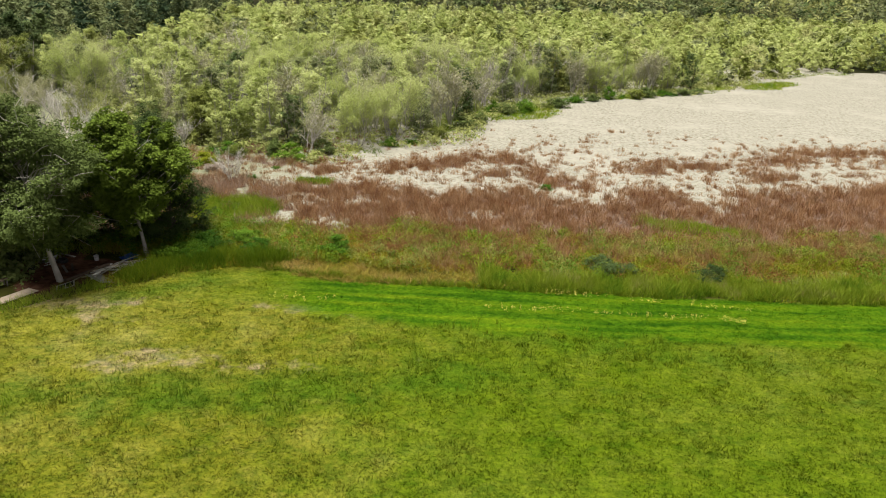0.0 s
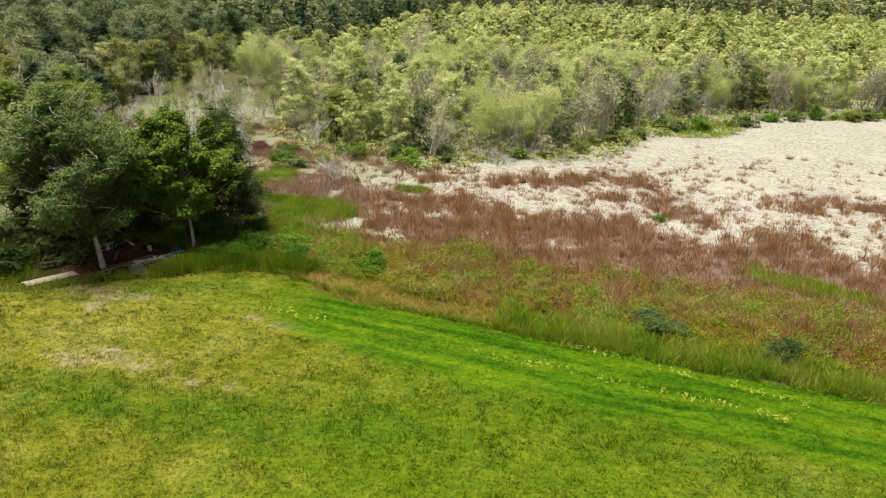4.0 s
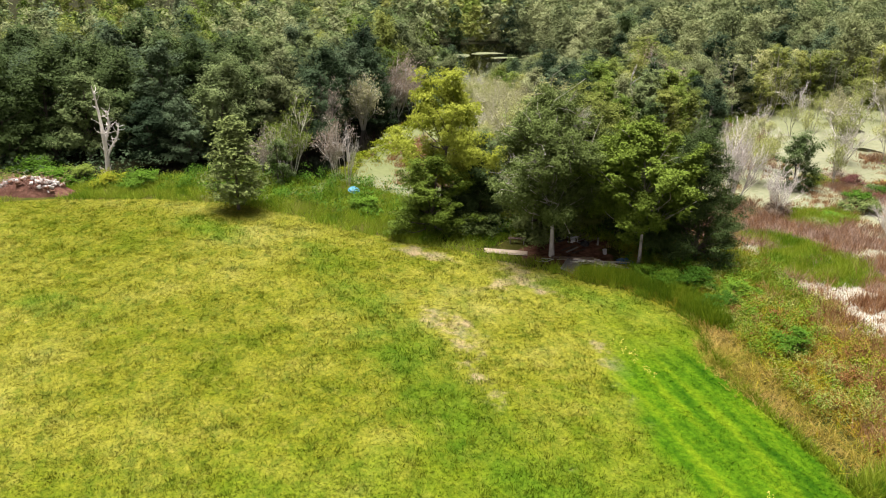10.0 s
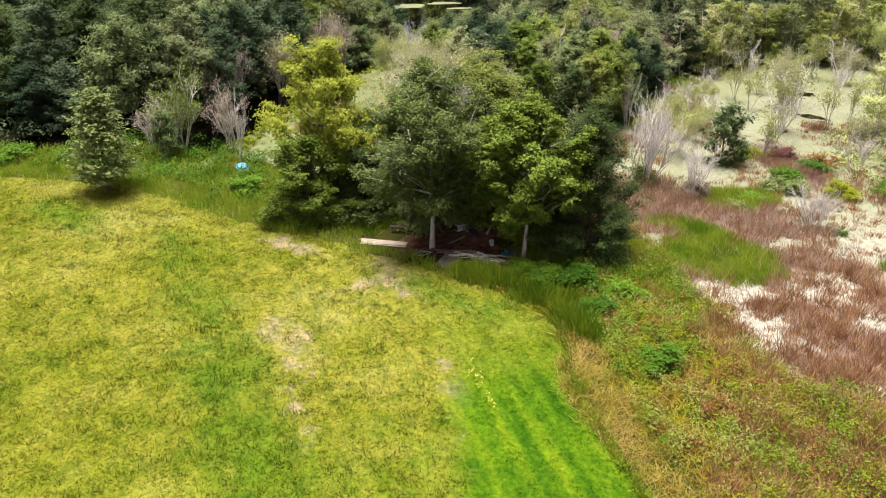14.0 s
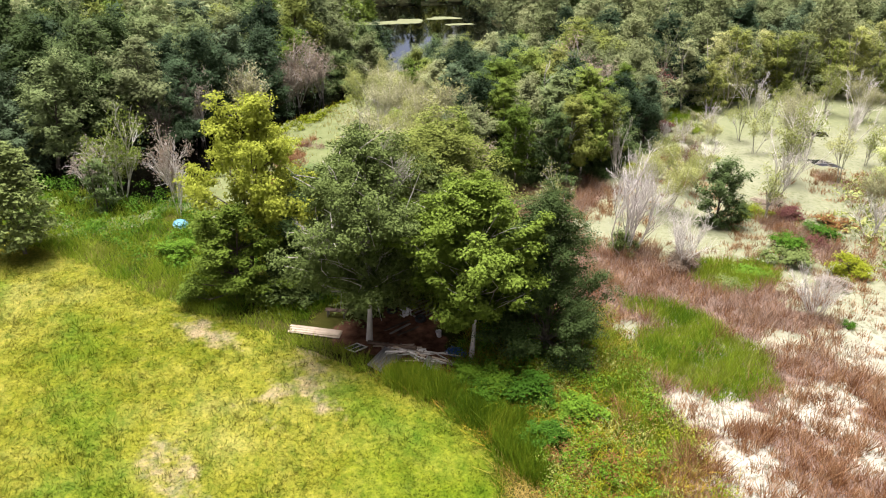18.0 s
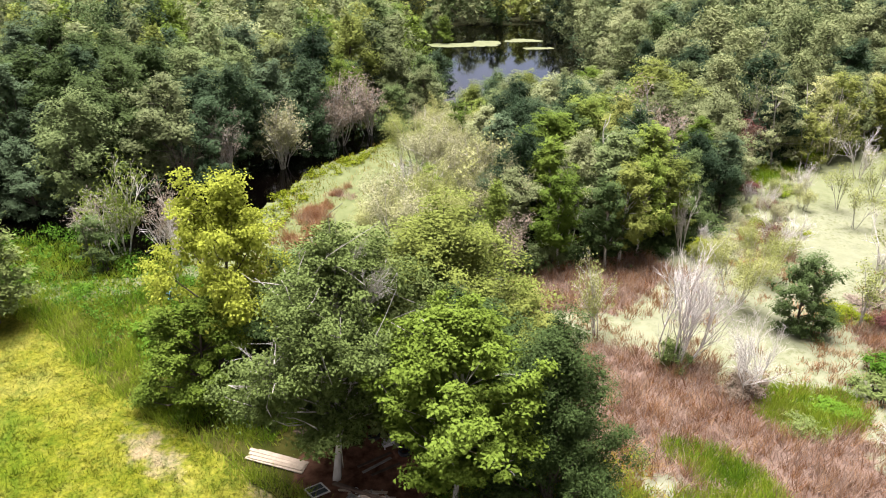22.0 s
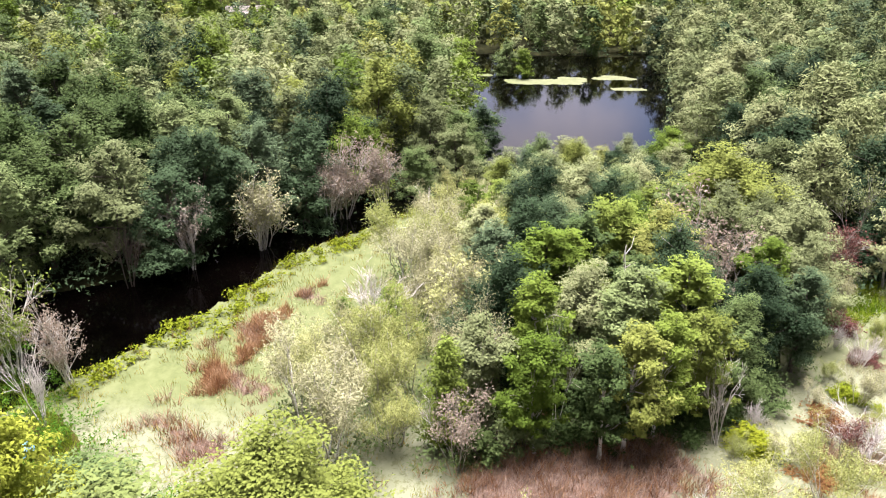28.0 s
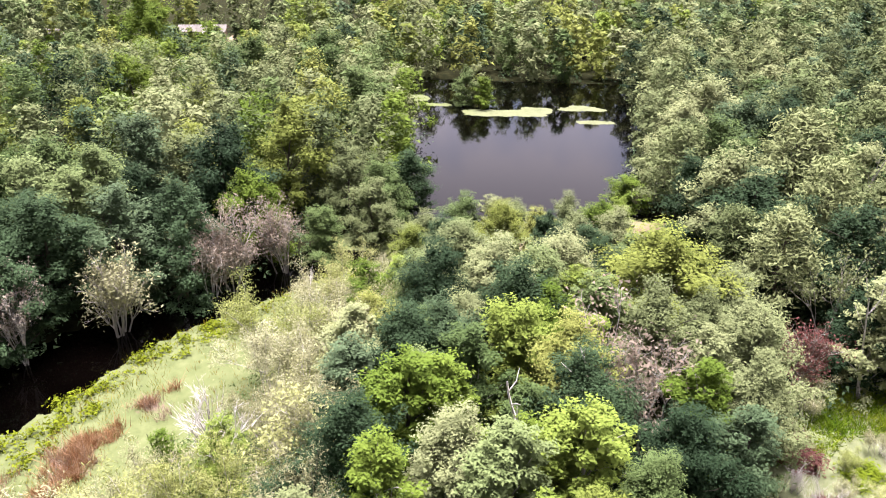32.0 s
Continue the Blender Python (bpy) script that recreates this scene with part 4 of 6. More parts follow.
GREENS = [(-17.0, 61.4, 3.4, 3.0, 40), (21, 60.0, 4, 1.3, -20), (-25.6, 69.2, 2.2, 2.6, 0), (-21.5, 62.5, 2.2, 1.2, 30), (-18.5, 57, 3, 1.4, 0), (-12, 71, 1.0, 0.6, 0), (-13.5, 55.5, 3.0, 1.2, 0)]
x, y = scatter(110000, -60, 62, 30, 98, lambda x, y, u: (np.maximum(zones(x, y)["reed"], np.minimum(side(LAND, x, y), x + 4)) > -0.35 + 0.5 * ripple(x, y, 3.1, 6.0)) & (side(LAND, x, y) < 2.2 + 2.0 * ease(x, -8, 2) + 1.6 * ripple(x, y, 0.4, 3.0)) & (ovals(GREENS, x, y) + 0.35 * ripple(x, y, 1.3, 4.0) < 0.25 * u - 0.1) & (u < 0.6 + 0.55 * ease(x, 14, -2) - 0.78 * ease(-x, 10, 18)), 11)
blades("reeds", x, y, 12, 0.74, 0.02, 0.4, REED, "rusty brown dry reeds standing in the marsh", 0.16, 12, category="reeds", uneven=0.5)
x, y = scatter(60000, -64, 40, 38, 90, lambda x, y, u: (zones(x, y)["reed"] > 0.1) & (side(LAND, x, y) < 1.5) & (ovals(GREENS, x, y) < 0) & (u < 0.03 + 0.6 * ease(-x, 8, 17) + 0.5 * ease(ripple(x, y, 0.75, 8.0), 0.25, 0.7) * (0.35 + 0.65 * ease(-x, 6, 20))), 57)
blades("bleached_reeds", x, y, 13, 0.7, 0.018, 0.55, PALE_REED, "pale pinkish-tan reed clumps among brown reeds", 0.2, 58, category="reeds")
x, y = scatter(60000, -32, 30, 52, 76, lambda x, y, u: ovals(GREENS, x, y) + 0.35 * ripple(x, y, 1.3, 4.0) > -0.1 - 0.3 * u, 13)
blades("green_sedge", x, y, 11, 0.5, 0.026, 0.4, EDGE, "bright green sedge patches among brown reeds", 0.18, 14, category="sedge")
# tussocks that stand alone in the duckweed
x, y = scatter(7000, -42, 62, 56, 104, lambda x, y, u: (zones(x, y)["reed"] < -0.2) & (side(LAND, x, y) < 0) & (u < 0.7 * ease(zones(x, y)["reed"], -5, -0.3) + 0.1 * ease(zones(x, y)["reed"], -14, -4) + 0.01), 15)
tx, ty = np.repeat(x, 5) + np.random.default_rng(3).normal(size=5 * len(x)) * 0.22, np.repeat(y, 5) + np.random.default_rng(4).normal(size=5 * len(x)) * 0.22
blades("marsh_tussocks", tx, ty, 8, 0.5, 0.022, 0.45, REED, "small brown reed tussocks rising from duckweed", 0.12, 16, category="reeds")
x, y = scatter(9000, -26, 4, 54, 72, lambda x, y, u: (zones(x, y)["reed"] < 0.0) & (zones(x, y)["reed"] > -2.2) & (side(LAND, x, y) < 0.5) & (u < 0.55 * ease(ripple(x, y, 1.7, 6.6), -0.3, 0.5)), 85)
blades("mauve_tufts", x, y, 9, 0.4, 0.02, 0.6, PALE_REED, "pale mauve-grey dead tufts standing in duckweed", 0.14, 86, category="reeds")
x, y = scatter(5200, -78, -40, 30, 56, lambda x, y, u: (zones(x, y)["reed"] < -0.1) & (zones(x, y)["creek"] < 0.3) & (side(LAND, x, y) < 0) & (side(FOREST_A, x, y) < -3.5) & (side(WOOD_C, x, y) < 0) & (u < 0.3 + 0.35 * ripple(x, y, 0.6, 4.0)), 41)
blades("duckweed_tussocks", x, y, 10, 0.45, 0.02, 0.4, WEED, "low olive tussocks scattered through duckweed", 0.2, 42, category="sedge")
# green fringe along the flooded wood
x, y = scatter(22000, -45, 100, 70, 195, lambda x, y, u: (np.abs(side(MARSH_TREES, x, y) + 1.0) < 2.2 + 1.8 * ripple(x, y, 0.25, 1.0)) & (y < 192), 17)
blades("fringe_sedge", x, y, 8, 0.45, 0.045, 0.9, SEDGE, "yellow-green sedge fringe at the flooded wood", 0.3, 18, category="sedge")

WET = [(11, 116, 9, 6, 45), (38, 141.5, 9, 2.2, 45), (68, 160, 10, 3.2, 45), (54, 153, 5, 2, 40), (1, 103, 5, 3, 60)]
x, y = scatter(30000, -6, 82, 94, 175, lambda x, y, u: ovals(WET, x, y) + 0.5 * ripple(x, y, 0.5, 4.0) > -0.2 + 0.4 * u, 91)
blades("wet_sedge", x, y, 9, 0.5, 0.05, 0.7, EDGE, "yellow-green sedge beds before the flooded wood", 0.3, 92, category="sedge")
TUFTS = [(-57.5, 42.8, 2.2, 0.9, -25), (-53.6, 42.6, 1.6, 0.8, -20), (-50.2, 41.6, 1.4, 1.0, 10), (-63, 45.4, 1.3, 0.6, -30)]
x, y = scatter(9000, -66, -48, 40, 47, lambda x, y, u: ovals(TUFTS, x, y) + 0.4 * ripple(x, y, 1.6, 4.0) > 0.3 * u, 93)
blades("creek_reeds", x, y, 10, 0.6, 0.022, 0.5, REED, "rusty brown reed clumps in duckweed by the creek", 0.15, 94, category="reeds", uneven=0.4)


def herbs(name, x, y, each, size, low, high, leaf, label, seed, wide=0.35, category="weeds"):
    """Leafy weeds or undergrowth as many small mounds of leaves, joined as one."""
    rng = np.random.default_rng(seed)
    h = rng.uniform(low, high, len(x))
    g = np.maximum(level(x, y), -0.05)
    spots = np.stack([x, y, g + h * 0.55, h * wide * 1.4, h * wide * 1.4, h * 0.5], 1)
    v, f = shell(spots, each * len(x), size, rng, 0.5, 0.6, 0.3, 0.4, spread=1)
    v[:, 2] = np.maximum(v[:, 2], np.repeat(-0.2, len(v)))
    return tagged(new(name, mesh_of(name, v, f, LEAF[leaf])), label, category, kind="stuff")


for k, (leaf, label, size, low, high) in enumerate((("herb", "leafy yellow-green weeds in uneven clumps", 0.058, 0.35, 1.0), ("lime", "pale yellow-green weeds in uneven clumps", 0.05, 0.35, 1.0), ("bush", "leafy green weeds in uneven clumps", 0.058, 0.35, 1.1), ("rust", "rust-brown weeds going to seed", 0.06, 0.3, 0.9))):
    x, y = scatter((6500, 4200, 3600, 4600)[k], -24, 62, 44, 59, lambda x, y, u: WEEDY(x, y) & (side(FIELD, x, y) < -1.9) & (ovals(YARD, x, y) < 0) & ((x > -12.5) | (k == 2) | (u < 0.1)) & (u < 0.06 + 0.94 * ease(ripple(x, y, 0.55, 5.0 + 2.3 * k), 0.1, 0.45)), 19 + 60 * k)
    herbs("leafy_weeds", x, y, 44, size, low, high, leaf, label, 20 + 60 * k, 0.42)
x, y = scatter(16000, -76, -55, 78, 130, lambda x, y, u: np.abs(side(FOREST_B, x, y) + 1.2) < 1.4 + 0.8 * ripple(x, y, 0.4, 3.0), 75)
blades("bay_sedge", x, y, 9, 0.5, 0.045, 0.8, SEDGE, "yellow-green sedge along the bay's far shore", 0.25, 76, category="sedge")
x, y = scatter(20000, -16, 62, 43, 49, lambda x, y, u: np.abs(side(FIELD, x, y) - 0.05) < 0.16 + 0.1 * ripple(x, y, 1.1, 2.0), 53)
blades("verge_grass", x, y, 9, 0.42, 0.024, 0.6, SEDGE, "dark green uncut verge along the mown strip", 0.1, 54)
x, y = scatter(3000, -58, -16, 0, 56, lambda x, y, u: (side(FIELD, x, y) < -1.8) & (side(LAND, x, y) > -1.5) & (u < 0.8) & (ovals(YARD, x, y) < -0.2), 21)
herbs("edge_undergrowth", x, y, 40, 0.085, 0.4, 1.3, "bush", "green undergrowth along the wood's edge", 22, 0.45, "undergrowth")
x, y = scatter(9000, -48, 90, 78, 180, lambda x, y, u: (side(MARSH_TREES, x, y) > -3.0 + 2.5 * ripple(x, y, 0.2, 2.0)) & (side(MARSH_TREES, x, y) < 16), 45)
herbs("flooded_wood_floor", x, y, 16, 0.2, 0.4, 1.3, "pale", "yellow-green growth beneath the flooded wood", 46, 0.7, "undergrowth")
x, y = scatter(9000, 10, 190, 130, 330, lambda x, y, u: side(MARSH_TREES, x, y) > 12, 95)
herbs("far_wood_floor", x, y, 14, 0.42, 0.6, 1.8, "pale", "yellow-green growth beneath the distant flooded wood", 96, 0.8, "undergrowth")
x, y = scatter(2600, -84, -48, 28, 56, lambda x, y, u: (np.abs(along(CREEK, x, y) - CREEK_HALF(x) - 1.1 - 0.8 * ripple(x, y, 0.5, 1.0)) < 1.3) & (side(FOREST_A, x, y) < -4.5), 43)
herbs("creek_lilies", x, y, 22, 0.12, 0.25, 0.6, "herb", "yellow-green water plants along the dark creek", 44, 0.7, "water plants")
x, y = scatter(4200, -90, -38, 20, 84, lambda x, y, u: (np.maximum(side(WOOD_C, x, y), side(FEATHER, x, y)) > -1.0) & (u < 0.95), 23)
herbs("wood_undergrowth", x, y, 26, 0.12, 0.5, 1.8, "mid", "green undergrowth beneath the middle wood", 24, 0.45, "undergrowth")
x, y = scatter(9000, -165, -52, -10, 150, lambda x, y, u: (np.maximum(side(FOREST_A, x, y), side(FOREST_B, x, y)) > -0.6) & (u < 0.45 + 0.6 * ease(x, -110, -80)), 25)
herbs("bank_undergrowth", x, y, 20, 0.17, 0.6, 2.2, "dark", "dark undergrowth beneath the creek bank wood", 26, 0.5, "undergrowth")

# ---------------------------------------------------------------- the trees that stand by themselves
E_LABEL = "at the meadow edge"
plant("big_low", -30.9, 38.1, 12.3, 3.7, "yellow", label="tall yellow-green leafy tree standing " + E_LABEL, proto=1, turn=40, lean=(-1.6, 1.9))
plant("big_low", -30.6, 37.2, 6.6, 3.0, "maple", label="leafy green young tree at the foot of a yellow-green tree", proto=0, turn=200)
oak = plant("big_oak", -23.5, 44.3, 12.0, 4.2, "oak", "pale", label="broad deep green oak with bare lower trunk", turn=10, lean=(-2.2, 0.5))
for k, (dx, dy, dz, size, way) in enumerate(((1.2, -1.6, 4.6, 0.26, 40), (0.2, 0.6, 6.6, 0.3, 150), (-1.4, 1.5, 5.6, 0.28, 250))):
    dead = new("dead_limb", PROTO["bare"][k][0])
    dead.parent = oak
    dead.matrix_basis = Matrix.Translation((dx, dy, dz)) @ Matrix.Rotation(radians(way), 4, "Z") @ Matrix.Rotation(radians(38), 4, "X") @ Matrix.Scale(size, 4)
    tagged(dead, "bare grey dead limb inside the crown")
plant("big_maple", -19.8, 49.1, 10.2, 3.7, "maple", "pale", label="bright green maple with a pale bare trunk", turn=285, lean=(-1.3, 0.5))
plant("big_low", -19.4, 53.2, 9.8, 3.0, "shade", label="dark green tree crowding behind the maple", proto=2, turn=90)
plant("big_low", -29.5, 50.7, 10.6, 5.3, "lime", label="rounded light green tree behind the oak", proto=2, turn=120)
plant("low", -28.4, 45.4, 10.8, 3.8, "oak", label="dense grey-green tree in the meadow clump", proto=2, turn=0)
plant("low", -22.6, 53.0, 7.6, 2.6, "shade", label="dark green tree inside the meadow clump", proto=1, turn=20)
plant("low", -34.6, 42.6, 7.5, 3.0, "mid", label="dense green tree in the meadow clump", proto=0, turn=77)
plant("oak", -26.4, 51.0, 8.0, 3.0, "shade", label="dark green tree inside the meadow clump", proto=1, turn=50)
plant("low", -31.5, 41.5, 6.5, 2.6, "shade", label="dark green tree inside the meadow clump", proto=2, turn=150)
plant("low", -35.0, 55.6, 4.0, 1.9, "lime", name="bush", label="pale dry bush at the edge of the duckweed", category="shrub")
plant("cone", -40.7, 23.4, 8.0, 2.5, "oak", label="lone conical green tree standing in the meadow", turn=0)
plant("fork", -56.1, 11.5, 9.3, name="dead_tree", label="bare bleached dead tree with forked trunk", turn=0)
plant("half", -50.6, 28.6, 8.0, 2.6, "bright", "white", name="dying_tree", label="half-dead white-limbed tree with sparse green leaves")
plant("slim", -48.4, 27.6, 5.6, 1.6, "mid", label="small bushy green tree beside dead limbs")
plant("half", -52.4, 26.4, 5.2, 1.5, "dry", "white", name="dying_tree", label="short white-limbed tree with tan leaves")
plant("half", -49.4, 33.0, 6.4, 1.8, "dry", "white", name="dying_tree", label="thin dry tree with tan leaves by water")
plant("bare", -45.2, 33.5, 6.0, 1.6, bark="white", name="dead_tree", label="ivy-footed thin dead tree by the duckweed")
plant("ghost", -30.6, 64.0, 7.4, 2.5, bark="white", name="dead_tree", label="bleached many-stemmed dead tree standing in duckweed", proto=0)
plant("ghost", -27.8, 66.8, 4.4, 2.1, bark="white", name="dead_tree", label="low bleached dead tree over brown brush", proto=1)
plant("shrub", -27.6, 66.6, 1.9, 1.3, "dry", name="bush", label="tan brush round the foot of a dead tree", category="shrub")
plant("bare", -36.6, 66.4, 5.4, 1.5, bark="white", name="dead_tree", label="thin bleached dead tree at the wood's edge")
plant("bare", -45.3, 70.8, 6.4, 1.6, bark="white", name="dead_tree", label="thin bleached dead tree at the wood's edge")
plant("half", -34.6, 60.4, 5.6, 1.5, "pale", "white", name="dying_tree", label="slim pale tree with few leaves in duckweed")
plant("shrub", -30.6, 63.6, 2.6, 1.0, "oak", name="ivy", label="dark ivy round the foot of a dead tree", category="shrub")
plant("low", -33.6, 73.4, 6.2, 1.9, "mid", label="small bushy green tree in the marsh")
plant("feather", -37.0, 71.2, 5.6, 2.6, "pale", "white", name="willow_tree", label="pale yellow-green willow at the wood's edge")
plant("feather", -40.6, 75.0, 5.0, 2.2, "pale", "white", name="willow_tree", label="pale yellow-green willow at the wood's edge")
plant("ghost", -44.0, 78.4, 3.2, 2.4, bark="white", name="dead_tree", label="fallen tangle of bleached limbs in duckweed")
plant("snag", -52.0, 70.2, 9.0, 1.9, bark="white", name="dead_tree", label="bleached crooked snag above the middle wood", turn=70)
plant("snag", -53.6, 67.6, 8.6, 1.8, bark="white", name="dead_tree", label="bleached crooked snag above the middle wood", turn=200)
for kind, x, y, h, leaf, label in (("half", -65.8, 35.2, 7.8, "dry", "dying tan-leaved tree on the creek bank"), ("half", -70.6, 39.6, 7.4, "silver", "half-dead silvery tree on the creek bank"), ("half", -76.0, 44.4, 7.8, "dry", "thin dying pinkish-tan tree on the creek bank"), ("bare", -62.6, 31.2, 7.0, None, "bare grey tree on the creek bank")):
    plant(kind, x, y, h, 2.2, leaf, "white" if leaf else "bark", name="dying_tree", label=label, group="creek bank dying trees")
plant("ghost", -19.8, 70.8, 3.2, 1.6, None, "white", name="dead_tree", label="small bleached tree at the duckweed edge")
plant("grey", -39.3, 84.3, 8.2, 1.7, "pale", "pale", label="slender pale trunk with sparse crown in duckweed", lean=(-0.6, 0.9))

# ---------------------------------------------------------------- woods


def darts(poly, gap, seed, limit, keep=lambda x, y: True):
    """Well spread random places inside a polygon."""
    rng = np.random.default_rng(seed)
    xs, ys = [p[0] for p in poly], [p[1] for p in poly]
    x, y = rng.uniform(min(xs), max(xs), 60000), rng.uniform(min(ys), max(ys), 60000)
    ok = side(poly, x, y) > 0.4
    got, cells = [], {}
    for a, b in zip(x[ok], y[ok]):
        if len(got) >= limit:
            break
        if not keep(a, b):
            continue
        i, j = int(a // gap), int(b // gap)
        if all((a - c) ** 2 + (b - d) ** 2 > gap * gap for p in (-1, 0, 1) for q in (-1, 0, 1) for c, d in cells.get((i + p, j + q), ())):
            got.append((float(a), float(b)))
            cells.setdefault((i, j), []).append((a, b))
    return got


KIND_NAME = {"pine": "pine_tree", "slim": "swamp_tree", "feather": "willow_tree", "half": "dying_tree", "pole": "tall_tree", "fine": "broadleaf_tree", "ghost": "dead_bush", "grey": "dying_tree", "bare": "dead_tree", "low": "bushy_tree", "tall": "tall_tree", "cone": "conifer_tree", "oak": "broadleaf_tree"}


def wood(poly, gap, seed, limit, mix, low, high, label, group, keep=lambda x, y: True):
    rng = random.Random(seed)
    for x, y in darts(poly, gap, seed, limit, keep):
        kind, leaf, bark, words = rng.choices(mix, [m[0] for m in mix])[0][1:]
        h = rng.uniform(low, high)
        plant(kind, x, y, h, None, leaf, bark, KIND_NAME[kind], words + " " + label, "tree", group)


MIX_A = [(5, "oak", "dark", None, "dark green broadleaf tree"), (3.5, "oak", "mid", None, "green broadleaf tree"), (3, "low", "dark", None, "dark green bushy tree"), (1.5, "low", "mid", None, "green bushy tree"),
         (1.4, "oak", "grey", None, "grey-green broadleaf tree"), (0.8, "grey", "dry", "pale", "dying tan-leaved tree"), (2, "tall", "mid", None, "tall green tree"), (2, "tall", "dark", None, "tall dark green tree"), (1.3, "tall", "grey", "pale", "tall grey-green tree"), (1.2, "half", "dry", "pale", "dying tan-leaved tree"), (2, "low", "pine", None, "olive green tree"), (0.8, "half", "mid", "pale", "half-dead tree"), (0.8, "low", "lime", None, "light green bushy tree")]
MIX_B = [(4, "pine", None, None, "dark pine tree"), (3, "oak", "dark", None, "dark green broadleaf tree"), (3, "oak", "grey", None, "grey-green broadleaf tree"), (1, "tall", "mid", None, "tall green tree"), (1.5, "slim", "grey", "pale", "slim grey tree"), (1, "oak", "mid", None, "green broadleaf tree")]
MIX_C = [(2, "fine", "mid", None, "green broadleaf tree"), (1.6, "fine", "grey", None, "grey-green broadleaf tree"), (2, "tall", "bright", "pale", "tall bright green tree"), (3, "tall", "mid", "pale", "tall green tree with pale trunk"), (1.6, "tall", "grey", "pale", "tall grey-green tree"), (1, "low", "bright", None, "light green bushy tree"), (1.6, "fine", "lime", None, "light green broadleaf tree"), (1.8, "fine", "dark", None, "dark green broadleaf tree"), (1, "tall", "dark", None, "tall dark green tree"), (0.5, "half", "dry", "pale", "dying tan-leaved tree")]
MIX_E = [(3, "feather", "pale", "pale", "feathery pale many-stemmed tree"), (1, "grey", "pale", "pale", "thin-leaved pale tree"), (1, "slim", "bright", None, "slim bright green tree"), (1.0, "bare", None, "white", "bare silver tree"), (3.4, "feather", "silver", "white", "silvery dry many-stemmed tree")]
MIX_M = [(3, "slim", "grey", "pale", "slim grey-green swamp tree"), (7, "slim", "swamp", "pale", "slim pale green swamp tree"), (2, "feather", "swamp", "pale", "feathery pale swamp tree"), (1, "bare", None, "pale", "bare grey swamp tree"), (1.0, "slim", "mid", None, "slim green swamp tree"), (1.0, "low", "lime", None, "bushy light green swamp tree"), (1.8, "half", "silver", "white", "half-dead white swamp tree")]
NAMED_NEAR = [("tall", -53.2, 61.1, 9.6, 2.6, "bright", None, "tall lime-green tree"), ("grey", -52.8, 56.6, 8.4, 2.4, "pale", "pale", "pale thin-leaved tree"), ("fine", -67.0, 65.7, 9.0, 3.8, "grey", None, "broad grey-green tree"),
    ("fine", -66.6, 76.6, 10.4, 5.0, "lime", None, "large lime-tinted tree"), ("fine", -73.0, 63.4, 8.0, 3.4, "grey", None, "broad grey-green tree"), ("tall", -48.4, 65.6, 9.4, 2.4, "mid", "pale", "tall green tree with pale trunk"),
    ("tall", -50.6, 69.2, 9.0, 2.6, "bright", "pale", "tall bright green tree with pale trunk"), ("fine", -51.8, 73.9, 8.0, 2.9, "dark", None, "dark green broadleaf tree"), ("feather", -43.6, 49.7, 7.4, 3.3, "silver", "white", "feathery silver many-stemmed tree"),
    ("feather", -54.5, 55.8, 8.2, 3.0, "silver", "white", "feathery silver many-stemmed tree"), ("bare", -43.8, 56.4, 6.0, 1.8, None, "white", "bare silver-grey tree"), ("feather", -47.2, 52.6, 7.4, 3.0, "pale", "white", "feathery pale many-stemmed tree"),
    ("pole", -44.6, 65.6, 8.6, 2.0, "lime", "white", "tall green tree with white trunk"), ("pole", -45.6, 67.4, 8.8, 1.8, "bright", "white", "tall green tree with white trunk"), ("pole", -43.8, 64.2, 7.6, 1.7, "mid", "white", "tall green tree with white trunk"),
    ("pole", -44.2, 60.8, 8.2, 1.9, "bright", "white", "tall green tree with white trunk")]
NAMED_MIDDLE = [("pole", -46.6, 70.0, 8.6, 2.0, "lime", "white", "tall green tree with white trunk"), ("grey", -45.8, 62.0, 7.4, 1.8, "mid", "white", "thin white-limbed tree"), ("cone", -44.4, 56.0, 7.5, 1.3, "bright", None, "slim green conifer"),
    ("grey", -42.4, 56.6, 5.6, 1.5, "dry", "pale", "dying tan-leaved tree"), ("oak", -107.6, 88.7, 12.0, 5.2, "grey", None, "big round grey-green tree beside water"), ("pine", -90.2, 83.4, 10.6, 3.4, None, None, "rounded pine by the dam"),
    ("pine", -88.9, 93.4, 12.4, 4.2, None, None, "spreading old pine"), ("pine", -104.0, 98.6, 12.4, 4.2, None, None, "spreading old pine"), ("oak", -79.0, 86.0, 10.0, 4.2, "dark", None, "dark green broadleaf tree"),
    ("grey", -68.9, 88.6, 8.0, 2.8, "grey", "pale", "slim pale-stemmed tree at the marsh edge"), ("fine", -72.9, 71.5, 7.4, 3.2, "grey", None, "grey-green broadleaf tree"), ("fine", -76.9, 74.1, 6.2, 2.8, "dark", None, "dark grey-green tree"),
    ("low", -64.8, 69.6, 7.6, 2.4, "bright", None, "bright green bushy tree"), ("oak", -109.9, 51.5, 12.0, 4.4, "mid", None, "tall olive-green tree beside water"), ("oak", -82.9, 47.2, 8.6, 3.0, "bright", None, "bright green tree at the creek"),
    ("half", -77.2, 45.4, 8.0, 3.0, "dry", "pale", "dying tan-leaved tree over the creek")]
